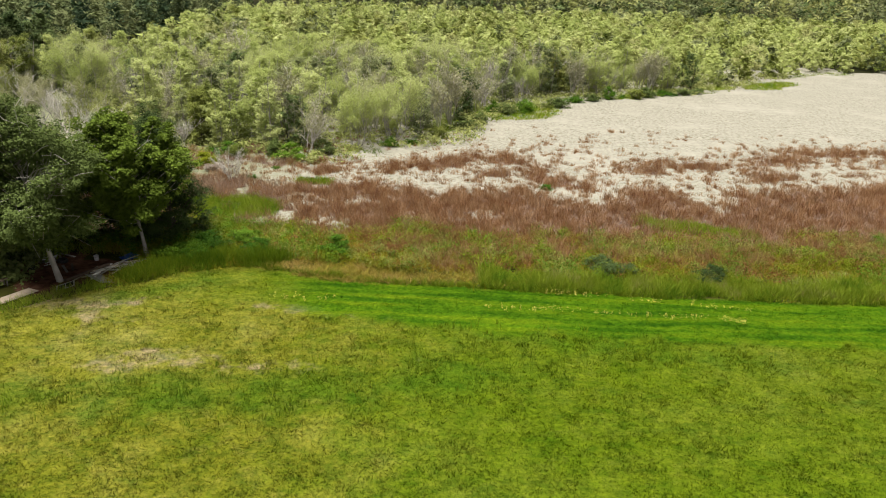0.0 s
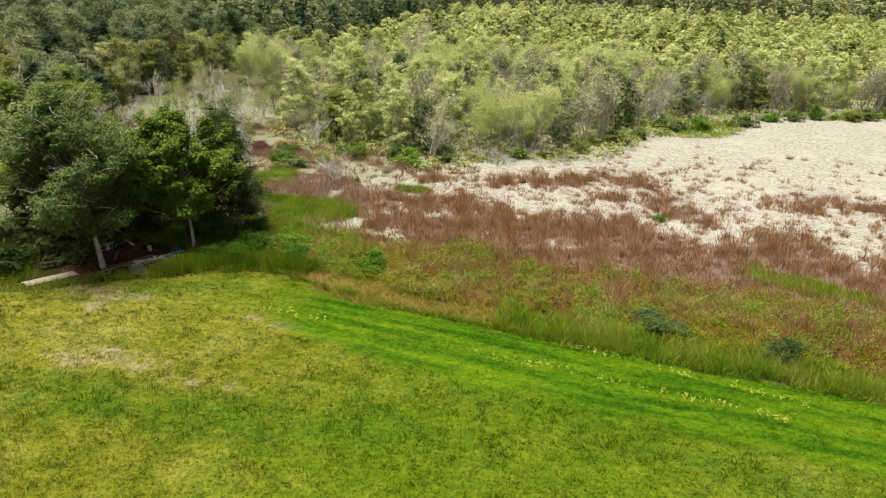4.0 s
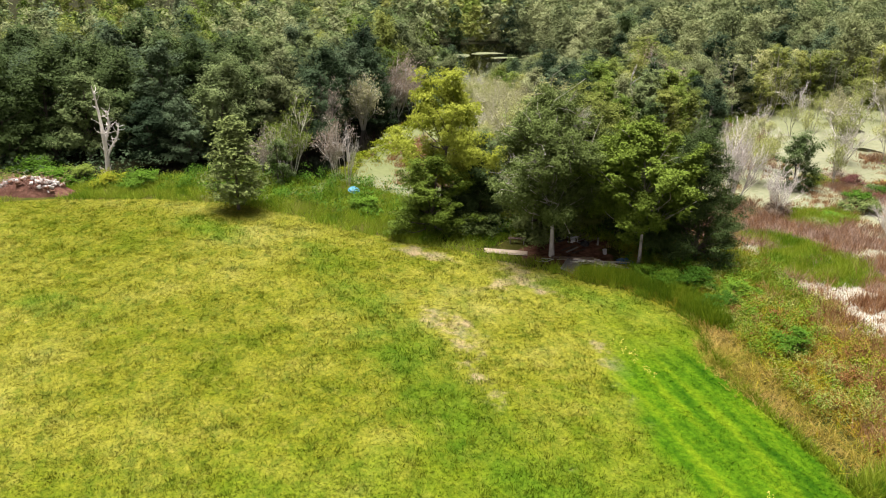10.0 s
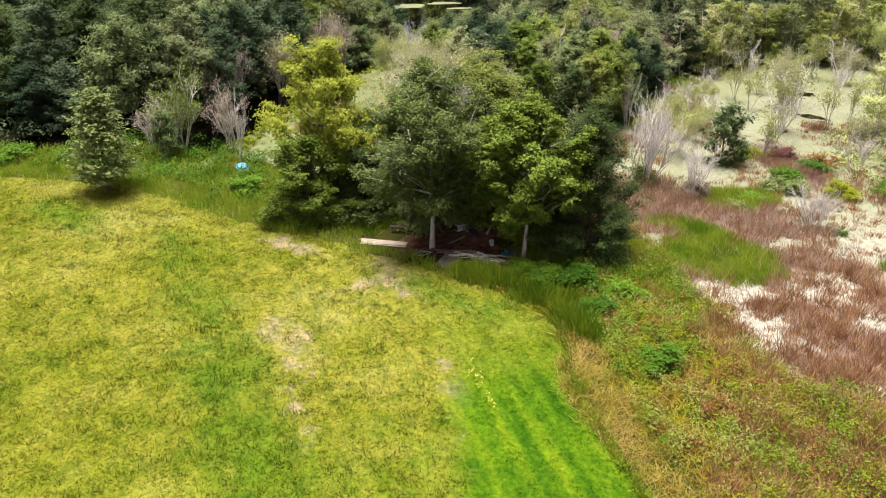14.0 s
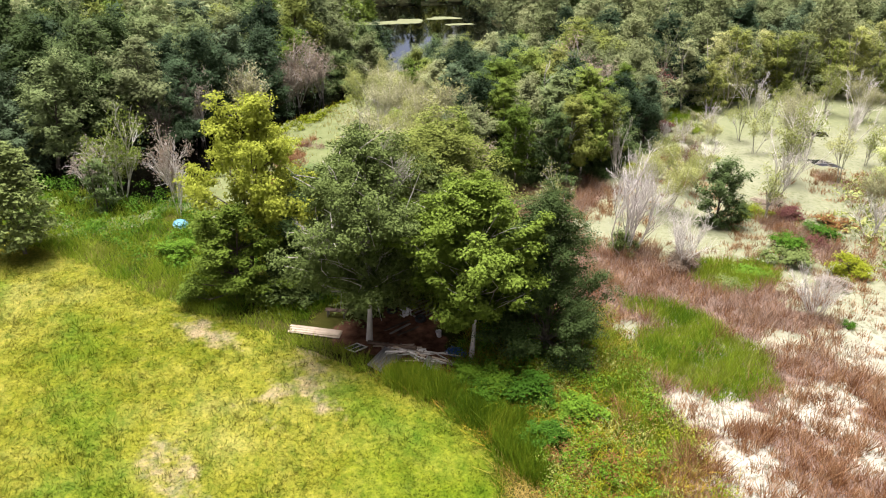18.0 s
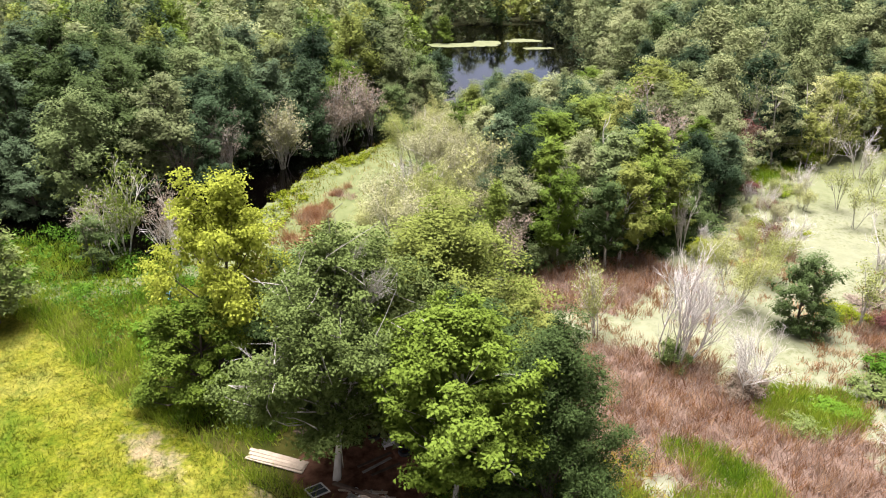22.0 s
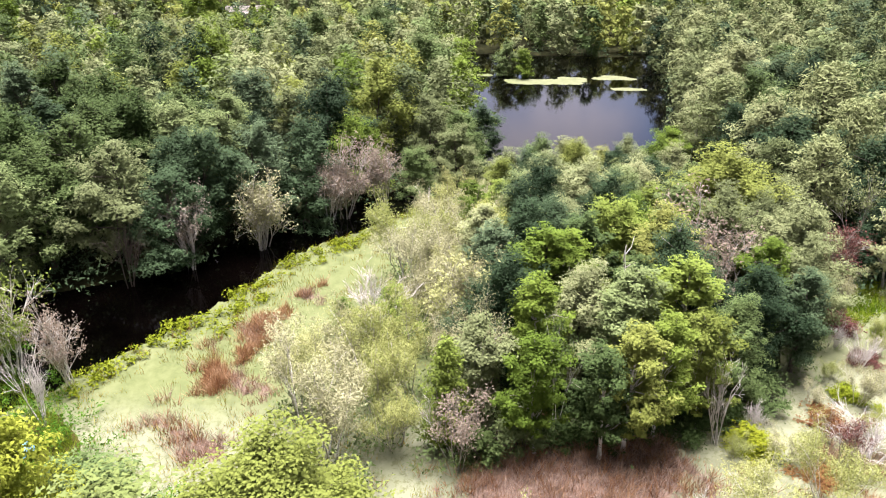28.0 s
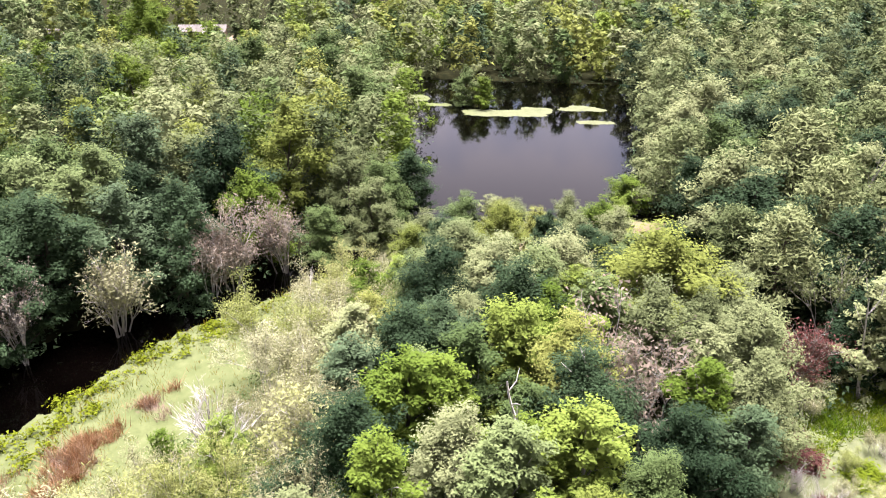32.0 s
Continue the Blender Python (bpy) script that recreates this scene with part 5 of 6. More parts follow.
NAMED_FAR = [("half", -69.6, 39.6, 7.4, 2.6, "silver", "pale", "dying silver-grey tree over the creek"), ("half", -81.0, 49.2, 7.4, 2.4, "dry", "pale", "dying tan-leaved tree over the creek"), ("low", -83.4, 52.0, 6.4, 2.4, "mid", None, "green tree at the creek"),
    ("oak", -121.1, 21.3, 11.6, 4.0, "bright", None, "bright green tree above the wood"), ("oak", -135.3, 31.3, 12.0, 4.2, "mid", None, "green tree above the wood"), ("oak", -160.7, 6.5, 15.0, 5.6, "bright", None, "tall bright green tree above the wood"),
    ("oak", -143.5, 40.4, 11.6, 4.2, "mid", None, "green tree above the wood"), ("low", -60.1, 19.5, 6.8, 3.0, "dark", None, "low dark green tree at the meadow edge"), ("low", -61.4, 15.4, 6.4, 2.8, "dark", None, "low dark green tree at the meadow edge"),
    ("low", -144.5, 63.2, 6.4, 2.4, "mid", None, "green tree on the pond islet"), ("low", -143.0, 66.6, 5.2, 2.0, "bright", None, "bright green tree on the pond islet"), ("slim", -146.0, 65.0, 6.6, 2.0, "grey", None, "grey-green tree on the pond islet"),
    ("half", -64.4, 84.8, 5.6, 2.0, "red", "pale", "red-leaved tree at the marsh edge"), ("low", -97.0, 80.5, 4.6, 2.2, "bright", None, "bright green bush beside water"),
    ("fine", -76.8, 59.8, 6.9, 2.4, "lime", None, "light green broadleaf tree"), ("fine", -80.3, 60.8, 6.6, 2.3, "grey", None, "grey-green broadleaf tree"), ("fine", -82.6, 64.0, 6.8, 2.3, "mid", None, "green broadleaf tree"), ("fine", -79.6, 66.8, 7.2, 2.4, "lime", None, "light green broadleaf tree"),
    ("low", -84.6, 68.0, 5.6, 2.3, "grey", None, "grey-green bushy tree"), ("oak", -90.4, 56.8, 8.2, 2.9, "mid", None, "green broadleaf tree"), ("oak", -94.6, 58.4, 7.8, 2.7, "dark", None, "dark green broadleaf tree"), ("oak", -85.8, 56.0, 7.4, 2.6, "grey", None, "grey-green broadleaf tree")]
NAMED = NAMED_NEAR + NAMED_MIDDLE + NAMED_FAR
for kind, x, y, h, r, leaf, bark, words in NAMED:
    plant(kind, x, y, h, r, leaf, bark, KIND_NAME[kind], words + (" above the water" if x > -100 else " near the pond"), "tree", z=0.05 if x < -140 and 60 < y < 70 else None)
SPOTS = np.array([(t[1], t[2]) for t in NAMED])
ROOM = np.array([max(2.6, 0.85 * t[4]) for t in NAMED])
FREE = lambda x, y: np.min(np.hypot(SPOTS[:, 0] - x, SPOTS[:, 1] - y) - ROOM) > 0
MIX_S = [(6, "oak", "shade", None, "deep green broadleaf tree"), (4, "low", "shade", None, "deep green bushy tree"), (4, "oak", "dark", None, "dark green broadleaf tree"), (2, "tall", "dark", None, "tall dark green tree"), (1, "oak", "mid", None, "green broadleaf tree"), (0.6, "half", "dry", "pale", "dying tan-leaved tree")]
wood(FOREST_A, 3.6, 17, 80, MIX_S, 8.0, 12.4, "behind the meadow", "meadow edge wood", lambda x, y: x > -92 and -6 < y < 27 and FREE(x, y) and math.hypot(x + 56.1, y - 11.5) > 5.5 and x < -58.5)
wood(FOREST_A, 3.7, 11, 130, MIX_A, 8.0, 12.6, "on the creek's far bank", "creek bank wood", lambda x, y: x > -92 and y >= 29 and FREE(x, y))
wood(FOREST_B, 3.9, 12, 95, MIX_B, 8, 12, "in the wood beyond the dam", "wood beyond the dam", lambda x, y: x > -104 and y < 150 and FREE(x, y) and not (x > -96 and y < 84))
wood(WOOD_C, 2.8, 13, 120, MIX_C, 6.8, 9.8, "in the middle wood", "middle wood", lambda x, y: FREE(x, y) and x > -69)
wood(WOOD_C, 2.9, 13, 60, MIX_C, 5.4, 7.2, "towards the dam", "middle wood", lambda x, y: FREE(x, y) and x <= -69)
wood(FEATHER, 2.6, 33, 60, MIX_E, 4.6, 7.8, "beside the duckweed", "pale willows", FREE)
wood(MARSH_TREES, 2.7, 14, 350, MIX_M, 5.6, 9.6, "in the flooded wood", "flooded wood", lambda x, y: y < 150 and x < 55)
BAY = [(-25, 80), (-34, 76), (-45, 84), (-56, 88), (-62, 98), (-60, 112), (-44, 104), (-36, 92)]
wood(BAY, 4.2, 15, 24, [(3, "grey", "pale", "pale", "slender pale swamp tree"), (1, "bare", None, "white", "thin bare grey tree"), (0.6, "feather", "silver", "pale", "feathery pale bush")], 4.0, 6.4, "standing in the open duckweed", "bay trees")

RIM = [(-64, 87), (-69, 95), (-75, 104), (-72, 112), (-76, 124), (-66, 126), (-61, 117), (-66, 108), (-68, 102), (-63, 93)]
wood(RIM, 2.1, 63, 46, [(3, "slim", "grey", "pale", "slim pale-stemmed swamp tree"), (3, "slim", "lime", "pale", "slim light green swamp tree"), (1, "grey", "pale", "white", "thin white-limbed tree"), (1, "slim", "pale", "white", "slim pale feathery tree")], 6.5, 9.8, "along the bay's far shore", "bay shore trees")
SHORE = [(-44, 70), (-43, 78), (-52, 86), (-60, 90), (-63, 85), (-55, 80.5), (-48, 76), (-46.5, 71)]
wood(SHORE, 2.3, 61, 30, [(3, "ghost", None, "white", "low tangle of bleached limbs"), (2, "feather", "silver", "white", "silvery dry many-stemmed bush"), (2, "feather", "pale", "pale", "feathery pale bush"), (1.4, "half", "red", "pale", "red-leaved thin bush"), (1.2, "half", "rust", "pale", "rust-leaved thin bush")], 1.6, 3.4, "at the marsh edge", "shore brush")

# bushes along the banks and in the marsh
rng = random.Random(77)
for i in range(26):
    x = -24 + 2.9 * i + rng.uniform(-1, 1)
    y = float(np.interp(x, [-24, -13, -6, 1, 8, 22, 49], [81, 81, 88, 96, 112, 126, 146])) - rng.uniform(-2.5, 1.0)
    plant("shrub", x, y, rng.uniform(1.2, 2.8), rng.uniform(1.0, 2.0), rng.choice(("bush", "bush", "mid", "oak", "lime")), name="bush", label="green bush at the foot of the flooded wood", category="shrub", group="swamp edge bushes")
BUSHES_MARSH = [(-66.9, 85.5, 1.8, 1.5, "red"), (-58.4, 82.9, 1.8, 1.5, "red"), (-62.5, 83.0, 1.4, 1.2, "red"),
    (-26.2, 74.2, 1.9, 1.7, "oak"), (-24.0, 77.0, 1.7, 1.5, "herb"), (-22.5, 74.5, 1.4, 1.1, "dry"),
    (-28.0, 75.5, 1.8, 1.4, "bush"), (-16.5, 76.0, 0.9, 0.7, "bush"), (-18.1, 71.9, 0.9, 0.6, "bush"),
    (10.5, 71.5, 1.1, 0.8, "bush"), (-14.0, 52.6, 1.5, 1.3, "bush"), (-16.0, 51.0, 1.5, 1.4, "bush"),
    (-16.6, 49.2, 1.5, 1.3, "bush"), (-12.6, 50.4, 1.3, 1.1, "bush"), (11.5, 49.0, 1.3, 1.3, "shade"),
    (12.8, 48.4, 1.2, 1.1, "shade")]
BUSHES_EDGE = [(-7.0, 51.0, 1.4, 1.2, "bush"), (18.5, 47.6, 1.5, 1.2, "shade"), (-33.8, 37.2, 2.0, 1.6, "bush"),
    (-29.0, 40.4, 2.2, 1.8, "oak"), (-37.5, 33.6, 1.4, 1.4, "bush"), (-44.8, 27.4, 1.6, 1.6, "bush"),
    (-47.6, 22.0, 1.7, 1.8, "bush"), (-51.0, 15.0, 1.9, 1.9, "bush"), (-52.0, 12.2, 1.8, 1.7, "herb"),
    (-53.6, 7.0, 2.4, 2.0, "bush"), (-54.5, 3.0, 2.4, 2.2, "bright"), (-28.4, 78.0, 1.2, 1.1, "red"),
    (-33.2, 79.6, 1.3, 1.2, "red"), (-29.6, 79.4, 1.5, 1.6, "bush"), (-36.0, 80.0, 1.3, 1.4, "dry"),
    (-31.0, 82.0, 1.4, 1.5, "rust")]
BUSHES_SHORE = [(-25.4, 70.6, 1.0, 1.4, "bush"), (-24.2, 68.0, 0.9, 1.2, "oak"), (-34.8, 77.2, 1.5, 1.6, "herb"),
    (-45.0, 72.6, 1.8, 1.5, "herb"), (-43.0, 75.6, 1.3, 1.6, "rust"), (-47.5, 77.5, 1.2, 1.5, "rust"),
    (-50.0, 80.0, 1.4, 1.3, "herb"), (-54.0, 83.0, 1.1, 1.4, "red"), (-48.0, 82.0, 0.9, 1.3, "herb"),
    (-57.0, 86.0, 1.2, 1.5, "herb"), (-18.2, 48.4, 1.2, 1.0, "bush"), (-17.2, 49.6, 1.4, 1.2, "bush"),
    (-56.6, 5.0, 2.6, 2.2, "bush"), (-56.0, 9.0, 2.0, 1.8, "bright")]
BUSHES_WOOD = [(-43.6, 57.6, 2.2, 1.6, "shade"), (-44.6, 60.0, 2.6, 1.7, "mid"), (-45.2, 62.4, 2.0, 1.6, "shade"), (-45.6, 64.8, 2.6, 1.8, "shade"),
    (-46.2, 67.2, 2.2, 1.6, "mid"), (-46.6, 69.4, 2.6, 1.7, "shade"), (-47.6, 71.8, 2.2, 1.6, "shade"), (-49.2, 74.4, 2.4, 1.8, "mid")]
BUSHES = BUSHES_WOOD + BUSHES_MARSH + BUSHES_EDGE + BUSHES_SHORE
for x, y, h, r, leaf in BUSHES:
    plant("shrub", x, y, h, r, leaf, name="bush", label={"red": "reddish bush at the marsh edge", "pale": "pale green bush in the marsh", "dry": "dry tan bush in the marsh", "oak": "dark green bush among weeds", "rust": "rust-brown bush in the marsh", "shade": "dark green bush at the edge of growth"}.get(leaf, "leafy green bush among weeds"), category="shrub", group="bushes")


def far_wood(name, poly, gap, seed, limit, low, high, leaf_mix, label, keep, count=420, size=0.95, slender=0.17, broad=0.3):
    """Deeper woods: loose crowns and trunks, joined into one object with its leaf colours."""
    rng = np.random.default_rng(seed)
    keys = list(leaf_mix)
    share = np.array([leaf_mix[k] for k in keys], float)
    verts, faces, slots, tones, base = [], [], [], [], 0
    for x, y in darts(poly, gap, seed, limit, keep):
        h = rng.uniform(low, high) * (0.5 if x < -150 and -25 < y < 22 and x > -215 else 1.0)
        g = at(x, y)
        k = int(rng.choice(len(keys), p=share / share.sum()))
        spots, wide = [], rng.uniform(slender, broad)
        for i in range(16):
            w, t = 2.399 * i + rng.random(), (i + rng.random()) / 16
            r = h * wide * math.sin(math.pi * (0.2 + 0.78 * t ** 0.85)) ** 0.8 * rng.uniform(0.3, 1.05)
            q = h * rng.uniform(0.08, 0.135)
            spots.append((x + r * math.cos(w), y + r * math.sin(w), g + h * (0.1 + 0.86 * t) - 0.3 * q, q, q, q * 0.65))
        v, f = shell(spots, count, size, rng, 0.55, 0.34, 0.5, 0.5)
        if count > 280:
            cv, cf = shell(spots, count // (7 if size < 0.2 else 4), size * 2.2, rng, 0.6, 0.6, 0.05, 0.0)
            v, f = np.concatenate([v, cv]), np.concatenate([f, cf + len(v)])
        verts.append(v)
        faces.append(f + base)
        slots.append(np.full(len(f), k))
        tones.append(np.full(len(v), rng.random()))
        base += len(v)
    me = mesh_of(name, np.concatenate(verts), np.concatenate(faces), None, {"tone": np.concatenate(tones)})
    for k in keys:
        me.materials.append(LEAF[k])
    me.polygons.foreach_set("material_index", np.concatenate(slots).astype(np.int32))
    return tagged(new(name, me), label, "woods", kind="stuff")


MIXED = {"dark": 1.4, "mid": 3.6, "grey": 5.4, "pine": 1.4, "bright": 1.4, "lime": 3.0}
far_wood("deep_bank_wood", FOREST_A, 4.2, 31, 340, 8.5, 12.5, MIXED, "mixed green wood deeper behind the creek", lambda x, y: -162 < x <= -92 and y > -14 and FREE(x, y), 1900, 0.165)
far_wood("deep_dam_wood", FOREST_B, 4.4, 32, 330, 9, 13, {"dark": 2, "pine": 5, "grey": 4, "mid": 1}, "mixed pine wood deeper beyond the dam", lambda x, y: -165 < x <= -104 and y < 175 and FREE(x, y), 1800, 0.17)
far_wood("far_wood", FOREST_A, 5.2, 21, 1100, 9, 13, MIXED, "distant dark green mixed wood", lambda x, y: -228 < x <= -162 and -60 < y < 180 and (x + 206) ** 2 + (y - 1) ** 2 > 100, 640, 0.27)
far_wood("far_pine_wood", FOREST_B, 5.6, 22, 950, 10, 14, {"pine": 5, "dark": 2, "grey": 3}, "distant dark pine wood", lambda x, y: (x <= -165 or y >= 150) and x > -245 + max(0, 170 - y) * 0.3 and y < 320, 560, 0.28)
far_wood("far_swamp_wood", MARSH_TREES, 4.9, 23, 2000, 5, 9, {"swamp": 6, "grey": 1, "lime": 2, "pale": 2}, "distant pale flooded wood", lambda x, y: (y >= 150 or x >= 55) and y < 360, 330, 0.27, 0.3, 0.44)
HILL = [(-500, 330), (-420, 200), (-300, 150), (-260, 330), (-60, 400), (-40, 400), (260, 310), (420, 330), (420, 760), (-500, 760)]
far_wood("hill_wood", HILL, 12.0, 24, 900, 16, 22, {"mid": 2, "grey": 4, "pale": 3}, "distant wood on the rising ground", lambda x, y: True, 150, 1.0)

# ---------------------------------------------------------------- things lying about
TIMBER = plain("bleached timber", (0.252, 0.204, 0.144), (0.396, 0.336, 0.252), 3.0, 0.85, 0.2)
GREY_WOOD = plain("weathered grey wood", (0.12, 0.108, 0.093), (0.252, 0.228, 0.198), 4.0, 0.9, 0.15)
DARK_WOOD = plain("dark damp wood", (0.042, 0.03, 0.021), (0.102, 0.072, 0.051), 4.0, 0.9, 0.15)
WHITE_PAINT = plain("chalky white paint", (0.33, 0.318, 0.288), (0.468, 0.456, 0.42), 5.0, 0.7, 0.3)
METAL = plain("dull galvanised metal", (0.18, 0.18, 0.174), (0.3, 0.294, 0.282), 2.0, 0.55, 0.4, 0.5, 0.15)
BLUE = plain("blue plastic sheeting", (0.012, 0.06, 0.252), (0.03, 0.12, 0.372), 4.0, 0.5, 0.4)
TURQUOISE = plain("turquoise plastic", (0.018, 0.132, 0.216), (0.036, 0.204, 0.288), 3.0, 0.45, 0.4)
PLASTIC = plain("white plastic", (0.372, 0.372, 0.36), (0.48, 0.48, 0.468), 4.0, 0.45, 0.4)
BLACK = plain("dull black rubber", (0.009, 0.009, 0.009), (0.024, 0.024, 0.024), 6.0, 0.8, 0.3)
CONCRETE = plain("broken concrete", (0.18, 0.168, 0.15), (0.312, 0.294, 0.264), 4.0, 0.95, 0.1)
BRICK = plain("red brick", (0.12, 0.042, 0.03), (0.216, 0.084, 0.06), 6.0, 0.95, 0.1)
PANE = plain("dusty window glass", (0.03, 0.036, 0.042), (0.06, 0.066, 0.072), 3.0, 0.15, 0.5)
STRAP = plain("rusty iron", (0.072, 0.036, 0.021), (0.168, 0.084, 0.048), 8.0, 0.9, 0.2)
ROOFING = plain("pale sheet roofing", (0.176, 0.154, 0.134), (0.26, 0.23, 0.197), 0.8, 0.6, 0.3)
SIDING = plain("tan board siding", (0.18, 0.144, 0.108), (0.276, 0.228, 0.174), 1.2, 0.85, 0.2)
FLOWER = plain("yellow petals", (0.36, 0.3, 0.024), (0.48, 0.432, 0.12), 9.0, 0.7, 0.2)


def box(sx, sy, sz, at_point=(0, 0, 0), rot=None, bm=None, wear=0.0, seed=0):
    """A box with softened edges added to a bmesh; wear jogs its corners."""
    bm = bm or bmesh.new()
    made = bmesh.ops.create_cube(bm, size=1.0)["verts"]
    rng = random.Random(seed)
    m = Matrix.Translation(at_point) @ (rot or Matrix.Identity(4)) @ Matrix.Diagonal((sx, sy, sz, 1))
    for v in made:
        v.co = m @ v.co
        v.co += Vector((rng.uniform(-1, 1), rng.uniform(-1, 1), rng.uniform(-1, 1))) * wear
    edges = list({e for v in made for e in v.link_edges})
    bmesh.ops.bevel(bm, geom=edges, offset=min(sx, sy, sz) * 0.12, segments=1, affect="EDGES")
    return bm


def turned(deg, axis="Z"):
    return Matrix.Rotation(radians(deg), 4, axis)


def lying(x, y, z=0.0, deg=0.0, pitch=0.0, roll=0.0):
    """A pose on the ground there."""
    return Matrix.Translation((x, y, at(x, y) + z)) @ turned(deg) @ turned(pitch, "Y") @ turned(roll, "X")


# long pale boards stacked at the edge of the meadow
stack = thing("board_stack", lying(-25.15, 41.5, 0.02, 62), "long pale sawn boards stacked flat on the grass", "lumber")
for i in range(4):
    part("board", box(3.1 - 0.12 * i, 0.2, 0.035, (0.04 * i, -0.33 + 0.215 * i, 0.05)), TIMBER, stack)
for i in range(3):
    part("board", box(2.9 + 0.1 * i, 0.2, 0.035, (-0.05 * i, -0.22 + 0.215 * i, 0.09), turned(1.5 - i)), TIMBER, stack)
for i, px in enumerate((-1.2, 0.0, 1.2)):
    part("batten", box(0.09, 0.85, 0.04, (px, 0, 0.012)), GREY_WOOD, stack, "grey batten")

# window sash
sash = thing("window_sash", lying(-22.75, 43.4, 0.1, 25, -14), "old white window sash with dusty panes, lying tilted", "window")
for sx in (-0.5, 0.5):
    part("stile", box(0.07, 0.86, 0.05, (sx, 0, 0.03)), WHITE_PAINT, sash)
for sy in (-0.4, 0.4):
    part("rail", box(0.93, 0.07, 0.048, (0, sy, 0.03)), WHITE_PAINT, sash)
part("glazing_bar", box(0.03, 0.73, 0.035, (0, 0, 0.03)), WHITE_PAINT, sash)
for sx in (-0.24, 0.24):
    part("pane", box(0.45, 0.73, 0.006, (sx, 0, 0.03)), PANE, sash, "dusty dark pane")


def corrugated(w, l, waves):
    bm = bmesh.new()
    n = waves * 6
    rows = [[bm.verts.new((w * (i / n - 0.5), l * (j / 5 - 0.5), 0.022 * math.sin(2 * math.pi * i / 6) + 0.06 * (j / 5 - 0.5) ** 2)) for i in range(n + 1)] for j in range(6)]
    for a, b in zip(rows, rows[1:]):
        for i in range(n):
            bm.faces.new((a[i], a[i + 1], b[i + 1], b[i]))
    bmesh.ops.solidify(bm, geom=bm.faces[:], thickness=0.006)
    return bm


for x, y, deg, pitch, l in ((-21.1, 44.7, 50, 16, 2.0), (-19.7, 47.0, 62, 24, 1.6)):
    roof_sheet = thing("metal_sheet", lying(x, y, 0.16, deg, pitch), "dull grey corrugated roofing sheet dumped in weeds", "roofing sheet", "metal sheets")
    part("sheet", corrugated(1.15, l, 8), METAL, roof_sheet)

# scattered boards
rng = random.Random(5)
for i in range(30):
    t = rng.random()
    x, y = -22.3 + 2.4 * t + rng.uniform(-0.45, 0.45), 45.3 + 2.6 * t + rng.uniform(-0.5, 0.5)
    kind = rng.choice((WHITE_PAINT, WHITE_PAINT, TIMBER, GREY_WOOD))
    plank = thing("scrap_board", lying(x, y, 0.1 + 0.045 * (i % 6), rng.uniform(20, 85), rng.uniform(-7, 7)), "weathered scrap board on a jumbled heap", "lumber", "scrap boards")
    part("board", box(rng.uniform(1.1, 2.3), rng.uniform(0.07, 0.16), 0.03, wear=0.008, seed=i), kind, plank)
    if i % 2:
        part("nail_cleat", box(0.08, 0.2, 0.03, (0.4, 0, 0.03), seed=i), GREY_WOOD, plank)
for i in range(6):
    plank = thing("scrap_board", lying(-26.9 + 0.27 * i, 47.7 + 0.17 * i, 0.07 + 0.01 * (i % 2), 118 + rng.uniform(-6, 6)), "grey board laid side by side under trees", "lumber", "boards under the trees")
    part("board", box(1.7, 0.14, 0.035, wear=0.006, seed=40 + i), GREY_WOOD, plank)
for x, y, deg, l, mat in ((-25.3, 48.9, 150, 2.0, WHITE_PAINT), (-24.5, 46.1, 120, 1.9, DARK_WOOD), (-24.1, 46.2, 125, 1.7, GREY_WOOD), (-23.8, 46.6, 118, 1.6, DARK_WOOD), (-25.7, 47.2, 20, 1.0, GREY_WOOD)):
    plank = thing("scrap_board", lying(x, y, 0.07, deg, 3), "old board lying on bare red soil", "lumber", "boards on the soil")
    part("board", box(l, 0.15, 0.04, wear=0.006, seed=int(l * 10)), mat, plank)
beam = thing("wooden_beam", lying(-22.2, 45.3, 0.3, 52, -6), "long dark squared beam across the heap", "lumber")
part("beam", box(3.0, 0.17, 0.15, wear=0.012, seed=3), DARK_WOOD, beam)

# white plastic chair on its side
chair = thing("plastic_chair", lying(-25.7, 46.7, 0.3, 30, 80, 15), "white plastic garden chair tipped on its side", "chair")
part("seat", box(0.46, 0.44, 0.03, (0, 0, 0.42)), PLASTIC, chair)
for i in range(4):
    part("back_slat", box(0.02, 0.07, 0.42, (-0.22, -0.17 + 0.113 * i, 0.66)), PLASTIC, chair)
part("top_rail", box(0.03, 0.46, 0.06, (-0.22, 0, 0.88)), PLASTIC, chair)
for sx in (-0.2, 0.2):
    for sy in (-0.2, 0.2):
        part("leg", box(0.045, 0.045, 0.42, (sx, sy, 0.205)), PLASTIC, chair)
for sy in (-0.24, 0.24):
    part("armrest", box(0.42, 0.05, 0.03, (0, sy, 0.62)), PLASTIC, chair)


def ring_bm(profile, sides=20):
    """A turned shape from (radius, height) pairs."""
    bm = bmesh.new()
    rows = [[bm.verts.new((r * math.cos(2 * math.pi * i / sides), r * math.sin(2 * math.pi * i / sides), z)) for i in range(sides)] for r, z in profile]
    for a, b in zip(rows, rows[1:]):
        for i in range(sides):
            bm.faces.new((a[i], a[(i + 1) % sides], b[(i + 1) % sides], b[i]))
    return bm


